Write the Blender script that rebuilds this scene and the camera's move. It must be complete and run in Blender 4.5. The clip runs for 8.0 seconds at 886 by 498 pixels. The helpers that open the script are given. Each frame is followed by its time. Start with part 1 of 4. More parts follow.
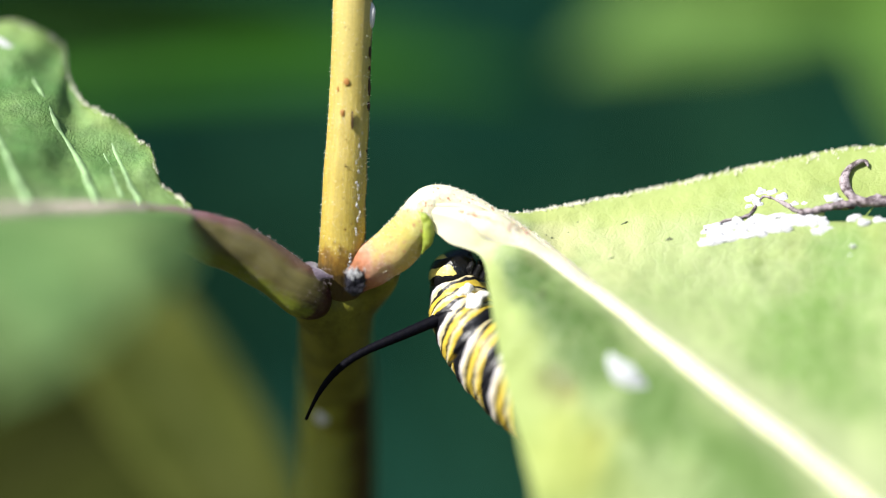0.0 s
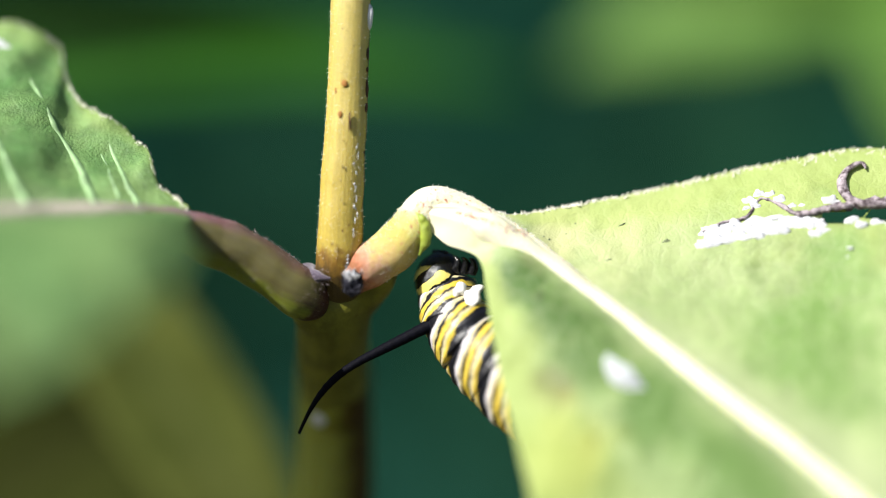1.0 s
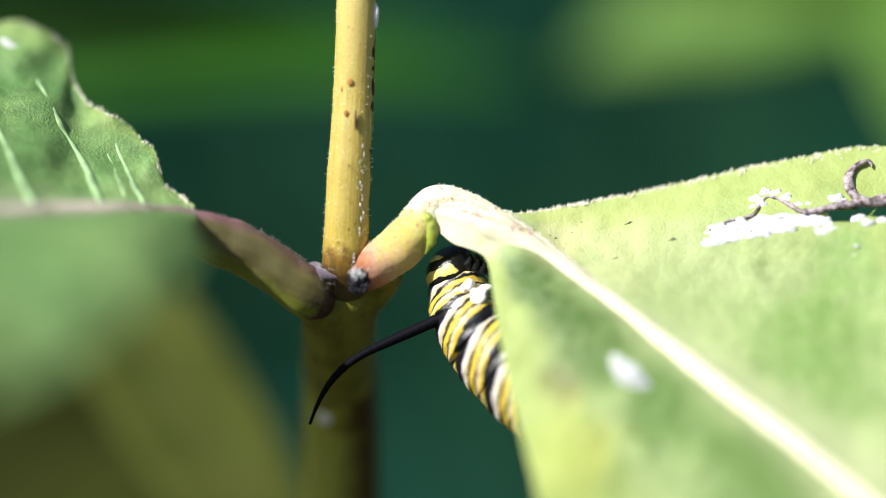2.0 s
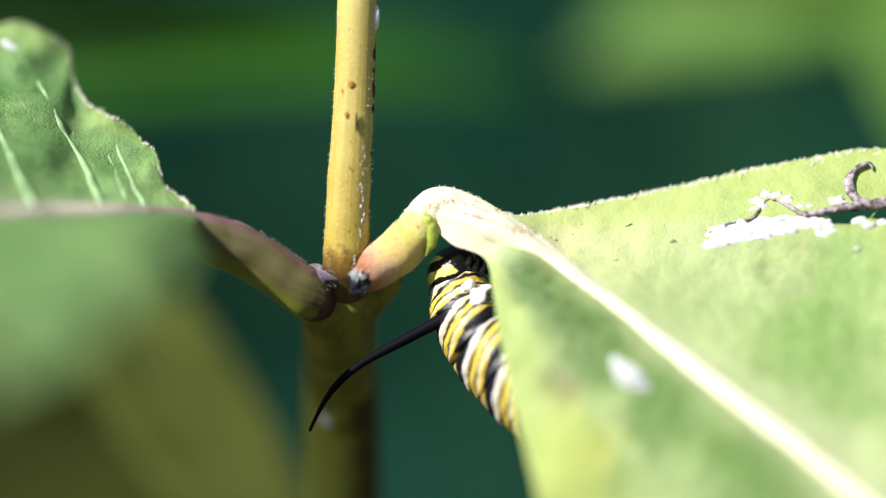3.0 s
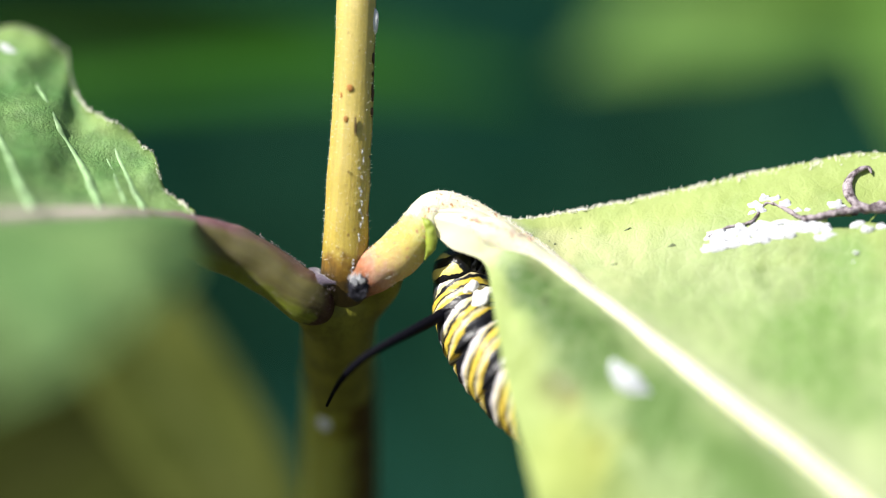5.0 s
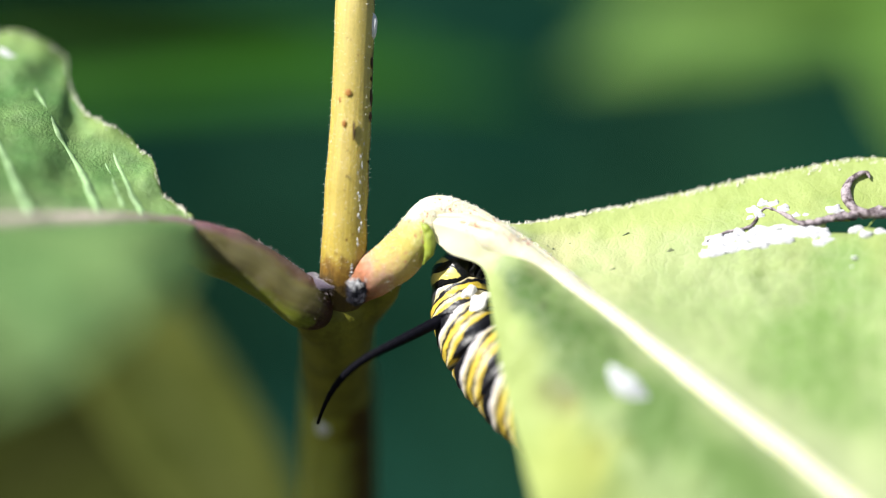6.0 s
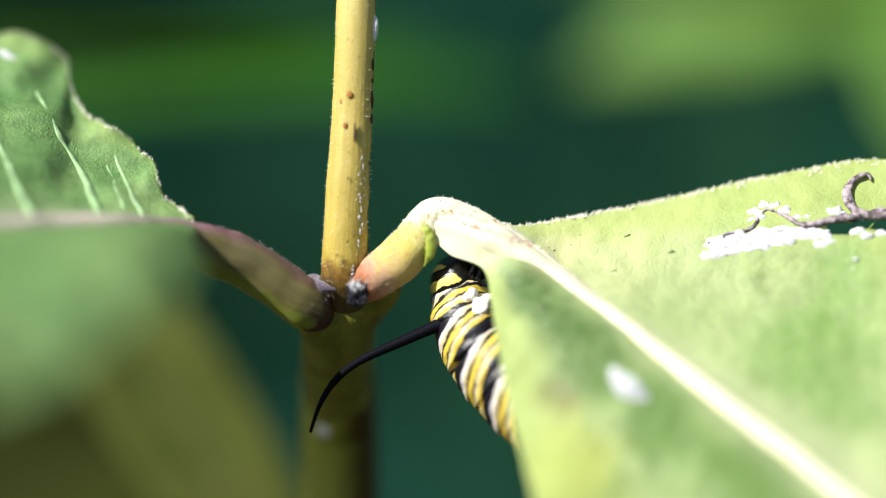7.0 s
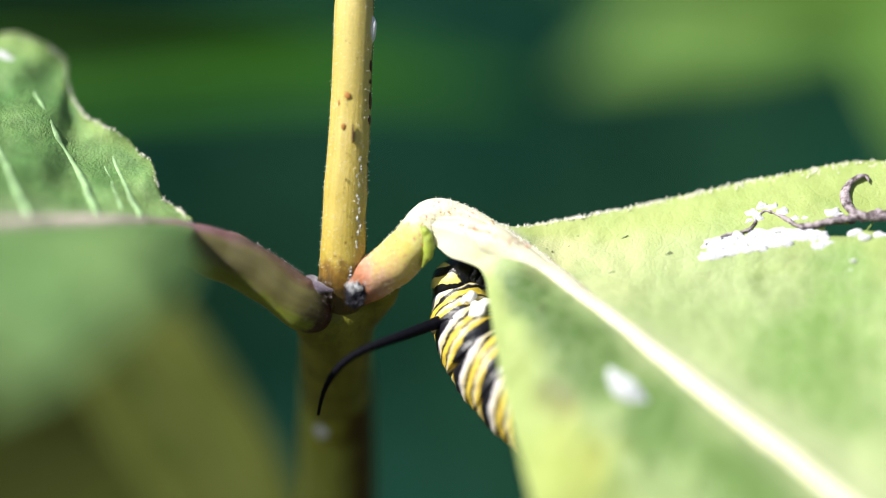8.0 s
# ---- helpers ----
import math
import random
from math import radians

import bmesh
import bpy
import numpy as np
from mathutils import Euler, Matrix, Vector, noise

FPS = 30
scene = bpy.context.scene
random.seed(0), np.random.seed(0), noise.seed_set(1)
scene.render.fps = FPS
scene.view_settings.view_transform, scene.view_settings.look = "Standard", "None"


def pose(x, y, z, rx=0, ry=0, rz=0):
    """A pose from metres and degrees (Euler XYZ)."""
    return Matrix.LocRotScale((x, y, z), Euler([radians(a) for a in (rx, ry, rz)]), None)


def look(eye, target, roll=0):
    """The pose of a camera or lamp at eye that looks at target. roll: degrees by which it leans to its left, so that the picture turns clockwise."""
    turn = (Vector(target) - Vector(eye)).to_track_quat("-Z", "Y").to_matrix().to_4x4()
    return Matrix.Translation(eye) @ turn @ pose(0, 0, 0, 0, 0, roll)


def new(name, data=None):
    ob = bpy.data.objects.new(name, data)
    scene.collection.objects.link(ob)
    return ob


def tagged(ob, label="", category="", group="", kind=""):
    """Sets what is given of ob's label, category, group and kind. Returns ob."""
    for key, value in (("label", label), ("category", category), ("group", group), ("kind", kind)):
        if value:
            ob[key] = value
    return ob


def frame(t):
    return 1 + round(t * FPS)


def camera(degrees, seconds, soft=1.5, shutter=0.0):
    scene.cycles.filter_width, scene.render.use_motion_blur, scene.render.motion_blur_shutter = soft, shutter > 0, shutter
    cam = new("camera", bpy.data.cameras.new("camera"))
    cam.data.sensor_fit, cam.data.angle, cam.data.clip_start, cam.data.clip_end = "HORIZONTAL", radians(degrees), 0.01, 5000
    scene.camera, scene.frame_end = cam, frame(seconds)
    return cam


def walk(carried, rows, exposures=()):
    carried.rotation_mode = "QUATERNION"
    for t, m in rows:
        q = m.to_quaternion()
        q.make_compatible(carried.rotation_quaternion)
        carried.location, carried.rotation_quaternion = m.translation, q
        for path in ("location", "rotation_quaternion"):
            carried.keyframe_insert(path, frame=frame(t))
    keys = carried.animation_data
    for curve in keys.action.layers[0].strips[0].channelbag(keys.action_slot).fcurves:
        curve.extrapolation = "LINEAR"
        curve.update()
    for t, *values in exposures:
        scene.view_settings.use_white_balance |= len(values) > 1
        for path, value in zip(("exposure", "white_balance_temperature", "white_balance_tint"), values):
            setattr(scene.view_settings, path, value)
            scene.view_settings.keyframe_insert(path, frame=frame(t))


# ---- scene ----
# The camera: a macro lens about 13 cm from a milkweed node, wide open, hand-held on the spot.
MM = 0.001
HEIGHT = 0.55                      # height of the lens and of the leaf node above the ground
cam = camera(26.0, 8.0, soft=1.05, shutter=0.5)
cam.data.dof.use_dof = True
cam.data.dof.focus_distance = 0.130
cam.data.dof.aperture_fstop = 4.4
SHAKE = [  # seconds, pitch, roll, yaw
    (0, 0.000, -0.000, 0.000),
    (0.2, -0.035, -0.021, -0.093),
    (0.3, -0.027, -0.032, -0.152),
    (0.5, -0.038, -0.053, -0.155),
    (0.7, -0.019, -0.065, -0.067),
    (1, 0.043, -0.083, -0.076),
    (1.2, -0.019, -0.047, 0.042),
    (1.5, -0.069, 0.007, 0.262),
    (1.6, -0.069, 0.002, 0.194),
    (1.7, -0.019, -0.002, 0.101),
    (2.8, 0.032, -0.049, 0.160),
    (2.9, 0.049, -0.053, 0.160),
    (3, 0.062, -0.058, 0.126),
    (3.5, 0.056, -0.038, 0.153),
    (4, 0.130, -0.030, 0.022),
    (4.5, 0.169, -0.079, 0.068),
    (4.6, 0.159, -0.081, 0.085),
    (4.7, 0.150, -0.083, 0.110),
    (5.8, 0.302, -0.106, 0.000),
    (5.9, 0.302, -0.108, 0.009),
    (6, 0.320, -0.110, 0.043),
    (6.5, 0.344, -0.073, 0.013),
    (7, 0.371, -0.097, 0.075),
    (7.5, 0.366, -0.120, 0.100),
    (8, 0.407, -0.143, 0.013)]
walk(cam, [(t, pose(0, -0.130, HEIGHT, 90 + p, r, y)) for t, p, r, y in SHAKE])

# Light: a clear sky and a high sun over the camera's shoulder.
SUN = Vector((-0.60, -0.52, 0.61)).normalized()
world = bpy.data.worlds.new("sky")
scene.world = world
world.use_nodes = True
wn = world.node_tree.nodes
sky = wn.new("ShaderNodeTexSky")
sky.sky_type, sky.sun_disc = "NISHITA", False
sky.sun_elevation = math.asin(SUN.z)
sky.sun_rotation = math.atan2(SUN.x, SUN.y)
wn["Background"].inputs["Strength"].default_value = 0.06
world.node_tree.links.new(sky.outputs[0], wn["Background"].inputs["Color"])
sun = new("sun", bpy.data.lights.new("sun", "SUN"))
sun.data.energy, sun.data.angle, sun.data.color = 5.0, radians(0.55), (1.0, 0.965, 0.91)
sun.matrix_world = look((-1.0, -1.5, 2.5), Vector((-1.0, -1.5, 2.5)) - SUN)
scene.view_settings.exposure = 0.73


# ---- materials ----
def links_of(m):
    return m.node_tree.nodes, m.node_tree.links


def ramp(nodes, stops, constant=False):
    r = nodes.new("ShaderNodeValToRGB")
    el = r.color_ramp.elements
    r.color_ramp.interpolation = "CONSTANT" if constant else "LINEAR"
    while len(el) < len(stops):
        el.new(0.5)
    for e, (p, c) in zip(el, stops):
        e.position, e.color = p, (*c, 1)
    return r


def noise_tex(nodes, links, coord, size, detail=4.0, rough=0.6, distort=0.0):
    """Noise whose blotches are about size millimetres across."""
    n = nodes.new("ShaderNodeTexNoise")
    n.inputs["Scale"].default_value = 1.0 / (size * MM)
    n.inputs["Detail"].default_value = detail
    n.inputs["Roughness"].default_value = rough
    n.inputs["Distortion"].default_value = distort
    links.new(coord, n.inputs["Vector"])
    return n.outputs["Fac"]


def mix(nodes, links, fac, a, b, mode="MIX"):
    m = nodes.new("ShaderNodeMix")
    m.data_type, m.blend_type = "RGBA", mode
    for socket, value in ((m.inputs["Factor"], fac), (m.inputs["A"], a), (m.inputs["B"], b)):
        if isinstance(value, bpy.types.NodeSocket):
            links.new(value, socket)
        elif isinstance(value, (tuple, list)):
            socket.default_value = (*value, 1)
        else:
            socket.default_value = value
    return m.outputs["Result"]


def maths(nodes, links, op, a, b=0.0, clamp=False):
    m = nodes.new("ShaderNodeMath")
    m.operation, m.use_clamp = op, clamp
    for socket, value in ((m.inputs[0], a), (m.inputs[1], b)):
        if isinstance(value, bpy.types.NodeSocket):
            links.new(value, socket)
        else:
            socket.default_value = value
    return m.outputs[0]


def span(nodes, links, value, lo, hi):
    m = nodes.new("ShaderNodeMapRange")
    m.interpolation_type = "SMOOTHSTEP"
    links.new(value, m.inputs["Value"])
    m.inputs["From Min"].default_value, m.inputs["From Max"].default_value = lo, hi
    return m.outputs["Result"]


def begin(name):
    m = bpy.data.materials.new(name)
    m.use_nodes = True
    nodes, links = links_of(m)
    tc = nodes.new("ShaderNodeTexCoord")
    return m, nodes, links, nodes["Principled BSDF"], tc


def relief(nodes, links, shader, height, strength, depth):
    b = nodes.new("ShaderNodeBump")
    b.inputs["Strength"].default_value = strength
    b.inputs["Distance"].default_value = depth * MM
    links.new(height, b.inputs["Height"])
    links.new(b.outputs["Normal"], shader.inputs["Normal"])
    return b.outputs["Normal"]


def organic(name, dark, light, size, grain, rough=0.5, bump=0.4, sheen=0.0, spots=None, gloss=0.3):
    """Plant or earth surface: two colours in blotches, a fine grain, relief, and specks where given."""
    m, nodes, links, bsdf, tc = begin(name)
    at = tc.outputs["Object"]
    big, fine = noise_tex(nodes, links, at, size), noise_tex(nodes, links, at, grain, 6.0, 0.7)
    c = mix(nodes, links, span(nodes, links, big, 0.35, 0.65), dark, light)
    c = mix(nodes, links, 0.35, c, ramp_of(nodes, links, fine), "OVERLAY")
    if spots:
        colour, spot_size, amount = spots
        s = noise_tex(nodes, links, at, spot_size, 1.0)
        c = mix(nodes, links, span(nodes, links, s, 1 - amount, 1.03 - amount), c, colour)
    links.new(c, bsdf.inputs["Base Color"])
    bsdf.inputs["Roughness"].default_value = rough
    bsdf.inputs["Sheen Weight"].default_value = sheen
    bsdf.inputs["Specular IOR Level"].default_value = gloss
    relief(nodes, links, bsdf, fine, bump, grain * 0.5)
    return m


def ramp_of(nodes, links, value):
    r = ramp(nodes, [(0.25, (0.25, 0.25, 0.25)), (0.75, (0.75, 0.75, 0.75))])
    links.new(value, r.inputs["Fac"])
    return r.outputs["Color"]


def along(name, stops, around=None, grain=0.25, rough=0.5, bump=0.5, streak=0.0, specks=None, sheen=0.0, gloss=0.3, foot=None):
    """A stalk: colour that changes along its length (u of its map) and, where given, round it (v)."""
    m, nodes, links, bsdf, tc = begin(name)
    sep = nodes.new("ShaderNodeSeparateXYZ")
    links.new(tc.outputs["UV"], sep.inputs[0])
    at = tc.outputs["Object"]
    blot = noise_tex(nodes, links, at, 1.3, 5.0, 0.65)
    fine = noise_tex(nodes, links, at, grain, 6.0, 0.7)
    wob = maths(nodes, links, "MULTIPLY", blot, 0.22)
    u = maths(nodes, links, "ADD", sep.outputs[0], maths(nodes, links, "SUBTRACT", wob, 0.11))
    nodes_u = ramp(nodes, stops)
    links.new(u, nodes_u.inputs["Fac"])
    c = nodes_u.outputs["Color"]
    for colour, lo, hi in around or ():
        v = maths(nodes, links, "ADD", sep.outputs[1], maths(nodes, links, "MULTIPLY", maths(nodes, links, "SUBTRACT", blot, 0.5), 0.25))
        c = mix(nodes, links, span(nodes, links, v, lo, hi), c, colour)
    if foot:
        colour, lo, hi = foot
        c = mix(nodes, links, maths(nodes, links, "SUBTRACT", 1.0, span(nodes, links, u, lo, hi)), c, colour)
    c = mix(nodes, links, 0.4, c, ramp_of(nodes, links, fine), "OVERLAY")
    height = fine
    if streak:
        st = nodes.new("ShaderNodeMapping")
        st.inputs["Scale"].default_value = (3.0, 42.0, 1.0)
        links.new(tc.outputs["UV"], st.inputs[0])
        n = nodes.new("ShaderNodeTexNoise")
        n.inputs["Scale"].default_value, n.inputs["Detail"].default_value = 1.0, 5.0
        links.new(st.outputs[0], n.inputs["Vector"])
        c = mix(nodes, links, streak, c, ramp_of(nodes, links, n.outputs["Fac"]), "OVERLAY")
        height = maths(nodes, links, "ADD", fine, n.outputs["Fac"])
    if specks:
        colour, size, amount = specks
        s = noise_tex(nodes, links, at, size, 1.5)
        c = mix(nodes, links, span(nodes, links, s, 1 - amount, 1.04 - amount), c, colour)
    links.new(c, bsdf.inputs["Base Color"])
    bsdf.inputs["Roughness"].default_value = rough
    bsdf.inputs["Sheen Weight"].default_value = sheen
    bsdf.inputs["Specular IOR Level"].default_value = gloss
    bsdf.inputs["Subsurface Weight"].default_value = 0.5
    bsdf.inputs["Subsurface Radius"].default_value = (0.0015, 0.0012, 0.0005)
    relief(nodes, links, bsdf, height, bump, grain * 0.6)
    return m


def leaf_material(name, dark, light, rib, glow=0.3, rough=0.5, cells=1.1, net_show=0.07, gloss=0.3, base=None, stains=0.6, patches=(), edge=None, rim_from=0.80, bump=0.42):
    """Leaf: blotched green with a net of fine paler veins, relief between them, and light that passes through; patches
    are uneven areas of another colour.
    """
    m, nodes, links, bsdf, tc = begin(name)
    at = tc.outputs["Object"]
    big = noise_tex(nodes, links, at, 7.0, 4.0, 0.6, 0.4)
    mid = noise_tex(nodes, links, at, 1.6, 4.0, 0.65)
    fine = noise_tex(nodes, links, at, 0.16, 3.0, 0.6)
    c = mix(nodes, links, span(nodes, links, big, 0.3, 0.7), dark, light)
    c = mix(nodes, links, 0.5, c, ramp_of(nodes, links, mid), "OVERLAY")
    c = mix(nodes, links, 0.3, c, ramp_of(nodes, links, fine), "OVERLAY")
    stain = noise_tex(nodes, links, at, 3.4, 3.0, 0.55)
    c = mix(nodes, links, maths(nodes, links, "MULTIPLY", span(nodes, links, stain, 0.60, 0.74), stains), c, tuple(v * 0.55 for v in dark))
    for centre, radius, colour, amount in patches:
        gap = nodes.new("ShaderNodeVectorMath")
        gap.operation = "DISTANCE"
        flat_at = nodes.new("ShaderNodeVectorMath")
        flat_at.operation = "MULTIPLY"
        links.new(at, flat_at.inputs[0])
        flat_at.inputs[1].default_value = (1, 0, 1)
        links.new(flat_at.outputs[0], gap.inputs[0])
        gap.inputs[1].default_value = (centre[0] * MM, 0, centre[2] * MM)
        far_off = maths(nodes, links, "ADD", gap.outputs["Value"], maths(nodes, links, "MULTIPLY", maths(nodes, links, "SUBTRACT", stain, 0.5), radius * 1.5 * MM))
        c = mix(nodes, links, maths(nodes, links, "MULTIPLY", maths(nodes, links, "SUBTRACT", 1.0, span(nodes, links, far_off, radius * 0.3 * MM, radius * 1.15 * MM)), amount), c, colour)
    warp = nodes.new("ShaderNodeVectorMath")
    warp.operation = "MULTIPLY_ADD"
    tint = nodes.new("ShaderNodeTexNoise")
    tint.inputs["Scale"].default_value = 1.0 / (2.0 * MM)
    links.new(at, tint.inputs["Vector"])
    links.new(tint.outputs["Color"], warp.inputs[0])
    warp.inputs[1].default_value = (0.0012, 0.0012, 0.0012)
    links.new(at, warp.inputs[2])
    net = nodes.new("ShaderNodeTexVoronoi")
    net.feature = "DISTANCE_TO_EDGE"
    net.inputs["Scale"].default_value = 1.0 / (cells * MM)
    links.new(warp.outputs[0], net.inputs["Vector"])
    vein = span(nodes, links, net.outputs["Distance"], 0.0, 0.13)
    sep = nodes.new("ShaderNodeSeparateXYZ")
    links.new(tc.outputs["UV"], sep.inputs[0])
    pale = maths(nodes, links, "MULTIPLY", maths(nodes, links, "SUBTRACT", 1.0, vein), net_show)
    c = mix(nodes, links, pale, c, rib)
    near = maths(nodes, links, "MULTIPLY", maths(nodes, links, "SUBTRACT", 1.0, span(nodes, links, sep.outputs[1], 0.0, 0.22)), 0.5)
    c = mix(nodes, links, near, c, rib)
    if edge:
        rim = maths(nodes, links, "ADD", sep.outputs[1], maths(nodes, links, "MULTIPLY", maths(nodes, links, "SUBTRACT", stain, 0.5), 0.5))
        c = mix(nodes, links, maths(nodes, links, "MULTIPLY", span(nodes, links, rim, rim_from, rim_from + 0.3), 0.6), c, edge)
    if base:
        edge = maths(nodes, links, "ADD", sep.outputs[0], maths(nodes, links, "MULTIPLY", maths(nodes, links, "SUBTRACT", mid, 0.5), 0.10))
        c = mix(nodes, links, maths(nodes, links, "SUBTRACT", 1.0, span(nodes, links, edge, 0.13, 0.27)), c, base)
    links.new(c, bsdf.inputs["Base Color"])
    bsdf.inputs["Roughness"].default_value = rough
    bsdf.inputs["Specular IOR Level"].default_value = gloss
    h = maths(nodes, links, "ADD", maths(nodes, links, "MULTIPLY", vein, net_show * 1.0), maths(nodes, links, "ADD", mid, maths(nodes, links, "MULTIPLY", fine, 0.4)))
    nrm = relief(nodes, links, bsdf, h, bump, 0.3)
    if base:
        links.new(maths(nodes, links, "MULTIPLY_ADD", span(nodes, links, edge, 0.13, 0.34), 0.36), nrm.node.inputs["Strength"])
        nrm.node.inputs["Strength"].links[0].from_node.inputs[2].default_value = 0.08
    thru = nodes.new("ShaderNodeBsdfTranslucent")
    links.new(mix(nodes, links, 1.0, c, (0.95, 1.0, 0.35), "MULTIPLY"), thru.inputs["Color"])
    links.new(nrm, thru.inputs["Normal"])
    both = nodes.new("ShaderNodeMixShader")
    both.inputs[0].default_value = glow
    links.new(bsdf.outputs[0], both.inputs[1])
    links.new(thru.outputs[0], both.inputs[2])
    links.new(both.outputs[0], nodes["Material Output"].inputs["Surface"])
    return m


def body_material(name, length):
    """Caterpillar skin: black, white, black and yellow bands round each segment, with wavering edges."""
    m, nodes, links, bsdf, tc = begin(name)
    at = tc.outputs["Object"]
    sep = nodes.new("ShaderNodeSeparateXYZ")
    links.new(at, sep.inputs[0])
    info = nodes.new("ShaderNodeObjectInfo")
    waver = noise_tex(nodes, links, at, 1.5, 3.0)
    z = maths(nodes, links, "DIVIDE", sep.outputs[2], length * MM)
    z = maths(nodes, links, "ADD", z, maths(nodes, links, "MULTIPLY", maths(nodes, links, "SUBTRACT", waver, 0.5), 0.30))
    black, white, yellow = (0.005, 0.005, 0.009), (0.60, 0.57, 0.60), (0.62, 0.46, 0.06)
    z = maths(nodes, links, "ADD", z, maths(nodes, links, "MULTIPLY", sep.outputs[1], 0.34 / (length * MM)))
    z = maths(nodes, links, "ADD", z, maths(nodes, links, "MULTIPLY", sep.outputs[0], 0.30 / (length * MM)))
    z = maths(nodes, links, "FRACT", z)
    cream = (0.60, 0.52, 0.30)
    bands = [(0.0, black), (0.18, white), (0.28, cream), (0.39, black), (0.49, yellow), (0.65, black), (0.71, cream), (0.80, yellow), (0.88, black)]
    soft = [(0.0, black)]
    for (_, before), (place, after) in zip(bands, bands[1:]):
        soft += [(place - 0.012, before), (place + 0.012, after)]
    r = ramp(nodes, soft)
    links.new(z, r.inputs["Fac"])
    fine = noise_tex(nodes, links, at, 0.18, 4.0)
    c = mix(nodes, links, 0.25, r.outputs["Color"], ramp_of(nodes, links, fine), "OVERLAY")
    links.new(c, bsdf.inputs["Base Color"])
    bsdf.inputs["Roughness"].default_value = 0.42
    bsdf.inputs["Subsurface Weight"].default_value = 0.1
    bsdf.inputs["Subsurface Radius"].default_value = (0.0004, 0.0003, 0.0002)
    fold = noise_tex(nodes, links, at, 0.5, 3.0)
    relief(nodes, links, bsdf, fold, 0.35, 0.25)
    return m


def head_material(name, bands, reach):
    """Glossy black head with two yellow bands that stop short of the face."""
    m, nodes, links, bsdf, tc = begin(name)
    at = tc.outputs["Object"]
    sep = nodes.new("ShaderNodeSeparateXYZ")
    links.new(at, sep.inputs[0])
    waver = noise_tex(nodes, links, at, 0.9, 3.0)
    shift = maths(nodes, links, "MULTIPLY", maths(nodes, links, "SUBTRACT", waver, 0.5), 0.0007)
    z = maths(nodes, links, "ADD", maths(nodes, links, "ADD", sep.outputs[2], maths(nodes, links, "MULTIPLY", sep.outputs[0], 0.6)), shift)
    x = maths(nodes, links, "ADD", sep.outputs[0], shift)
    r = ramp(nodes, [(0.0, (0, 0, 0))] + [p for lo, hi in bands for p in ((lo, (1, 1, 1)), (hi, (0, 0, 0)))], True)
    links.new(maths(nodes, links, "DIVIDE", maths(nodes, links, "ADD", z, 0.0015), 0.003), r.inputs["Fac"])
    side = span(nodes, links, x, reach + 0.0001, reach)
    band = maths(nodes, links, "MULTIPLY", r.outputs["Color"], side)
    c = mix(nodes, links, band, (0.005, 0.005, 0.006), (0.80, 0.67, 0.17))
    links.new(c, bsdf.inputs["Base Color"])
    bsdf.inputs["Roughness"].default_value = 0.22
    pits = noise_tex(nodes, links, at, 0.16, 2.0)
    relief(nodes, links, bsdf, pits, 0.5, 0.12)
    return m


def plain(name, colour, rough, grain=0.2, bump=0.3, spread=0.25, gloss=0.4):
    dark = tuple(v * (1 - spread) for v in colour)
    light = tuple(min(1.0, v * (1 + spread)) for v in colour)
    return organic(name, dark, light, grain * 6, grain, rough, bump, gloss=gloss)


# Dark foot paints the petiole's shadow; dark strip paints the shaded right flank.
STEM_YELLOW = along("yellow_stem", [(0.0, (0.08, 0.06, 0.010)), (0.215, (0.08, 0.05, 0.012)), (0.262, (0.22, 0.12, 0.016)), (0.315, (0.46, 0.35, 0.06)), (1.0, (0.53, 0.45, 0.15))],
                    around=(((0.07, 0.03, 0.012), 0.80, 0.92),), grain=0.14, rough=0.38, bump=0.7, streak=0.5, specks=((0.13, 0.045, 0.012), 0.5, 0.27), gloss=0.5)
# Brown round one side is the stem's own shade, put into the colour.
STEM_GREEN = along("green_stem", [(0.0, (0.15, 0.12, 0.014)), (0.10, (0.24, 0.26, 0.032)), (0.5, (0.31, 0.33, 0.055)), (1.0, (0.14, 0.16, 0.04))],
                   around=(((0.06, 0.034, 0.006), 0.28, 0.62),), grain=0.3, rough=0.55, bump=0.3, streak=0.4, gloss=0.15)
PETIOLE_PURPLE = along("purple_petiole", [(0.0, (0.03, 0.009, 0.012)), (0.13, (0.045, 0.014, 0.014)), (0.20, (0.13, 0.075, 0.055)), (0.50, (0.16, 0.105, 0.085)), (0.60, (0.19, 0.085, 0.095)), (0.70, (0.24, 0.14, 0.15)), (0.82, (0.28, 0.22, 0.21)), (1.0, (0.30, 0.26, 0.22))],
                       around=(((0.125, 0.112, 0.035), 0.16, 0.36), ((0.20, 0.24, 0.026), 0.58, 0.76)), grain=0.13, rough=0.42, bump=0.9, streak=0.85, gloss=0.35, foot=((0.045, 0.013, 0.014), 0.09, 0.155))
PETIOLE_PINK = along("pink_petiole", [(0.0, (0.18, 0.09, 0.02)), (0.07, (0.48, 0.19, 0.10)), (0.12, (0.62, 0.36, 0.24)), (0.17, (0.62, 0.46, 0.17)), (0.29, (0.62, 0.54, 0.13)), (0.35, (0.70, 0.68, 0.28)), (0.40, (0.86, 0.83, 0.62)), (1.0, (0.82, 0.76, 0.58))],
                     grain=0.2, rough=0.5, bump=1.3, specks=((0.56, 0.28, 0.14), 0.3, 0.36), gloss=0.4)
RIB_CREAM = along("cream_rib", [(0.0, (0.74, 0.68, 0.50)), (0.2, (0.76, 0.73, 0.54)), (1.0, (0.72, 0.70, 0.50))], grain=0.2, rough=0.5, bump=0.3,
                  specks=((0.52, 0.34, 0.22), 0.3, 0.22))
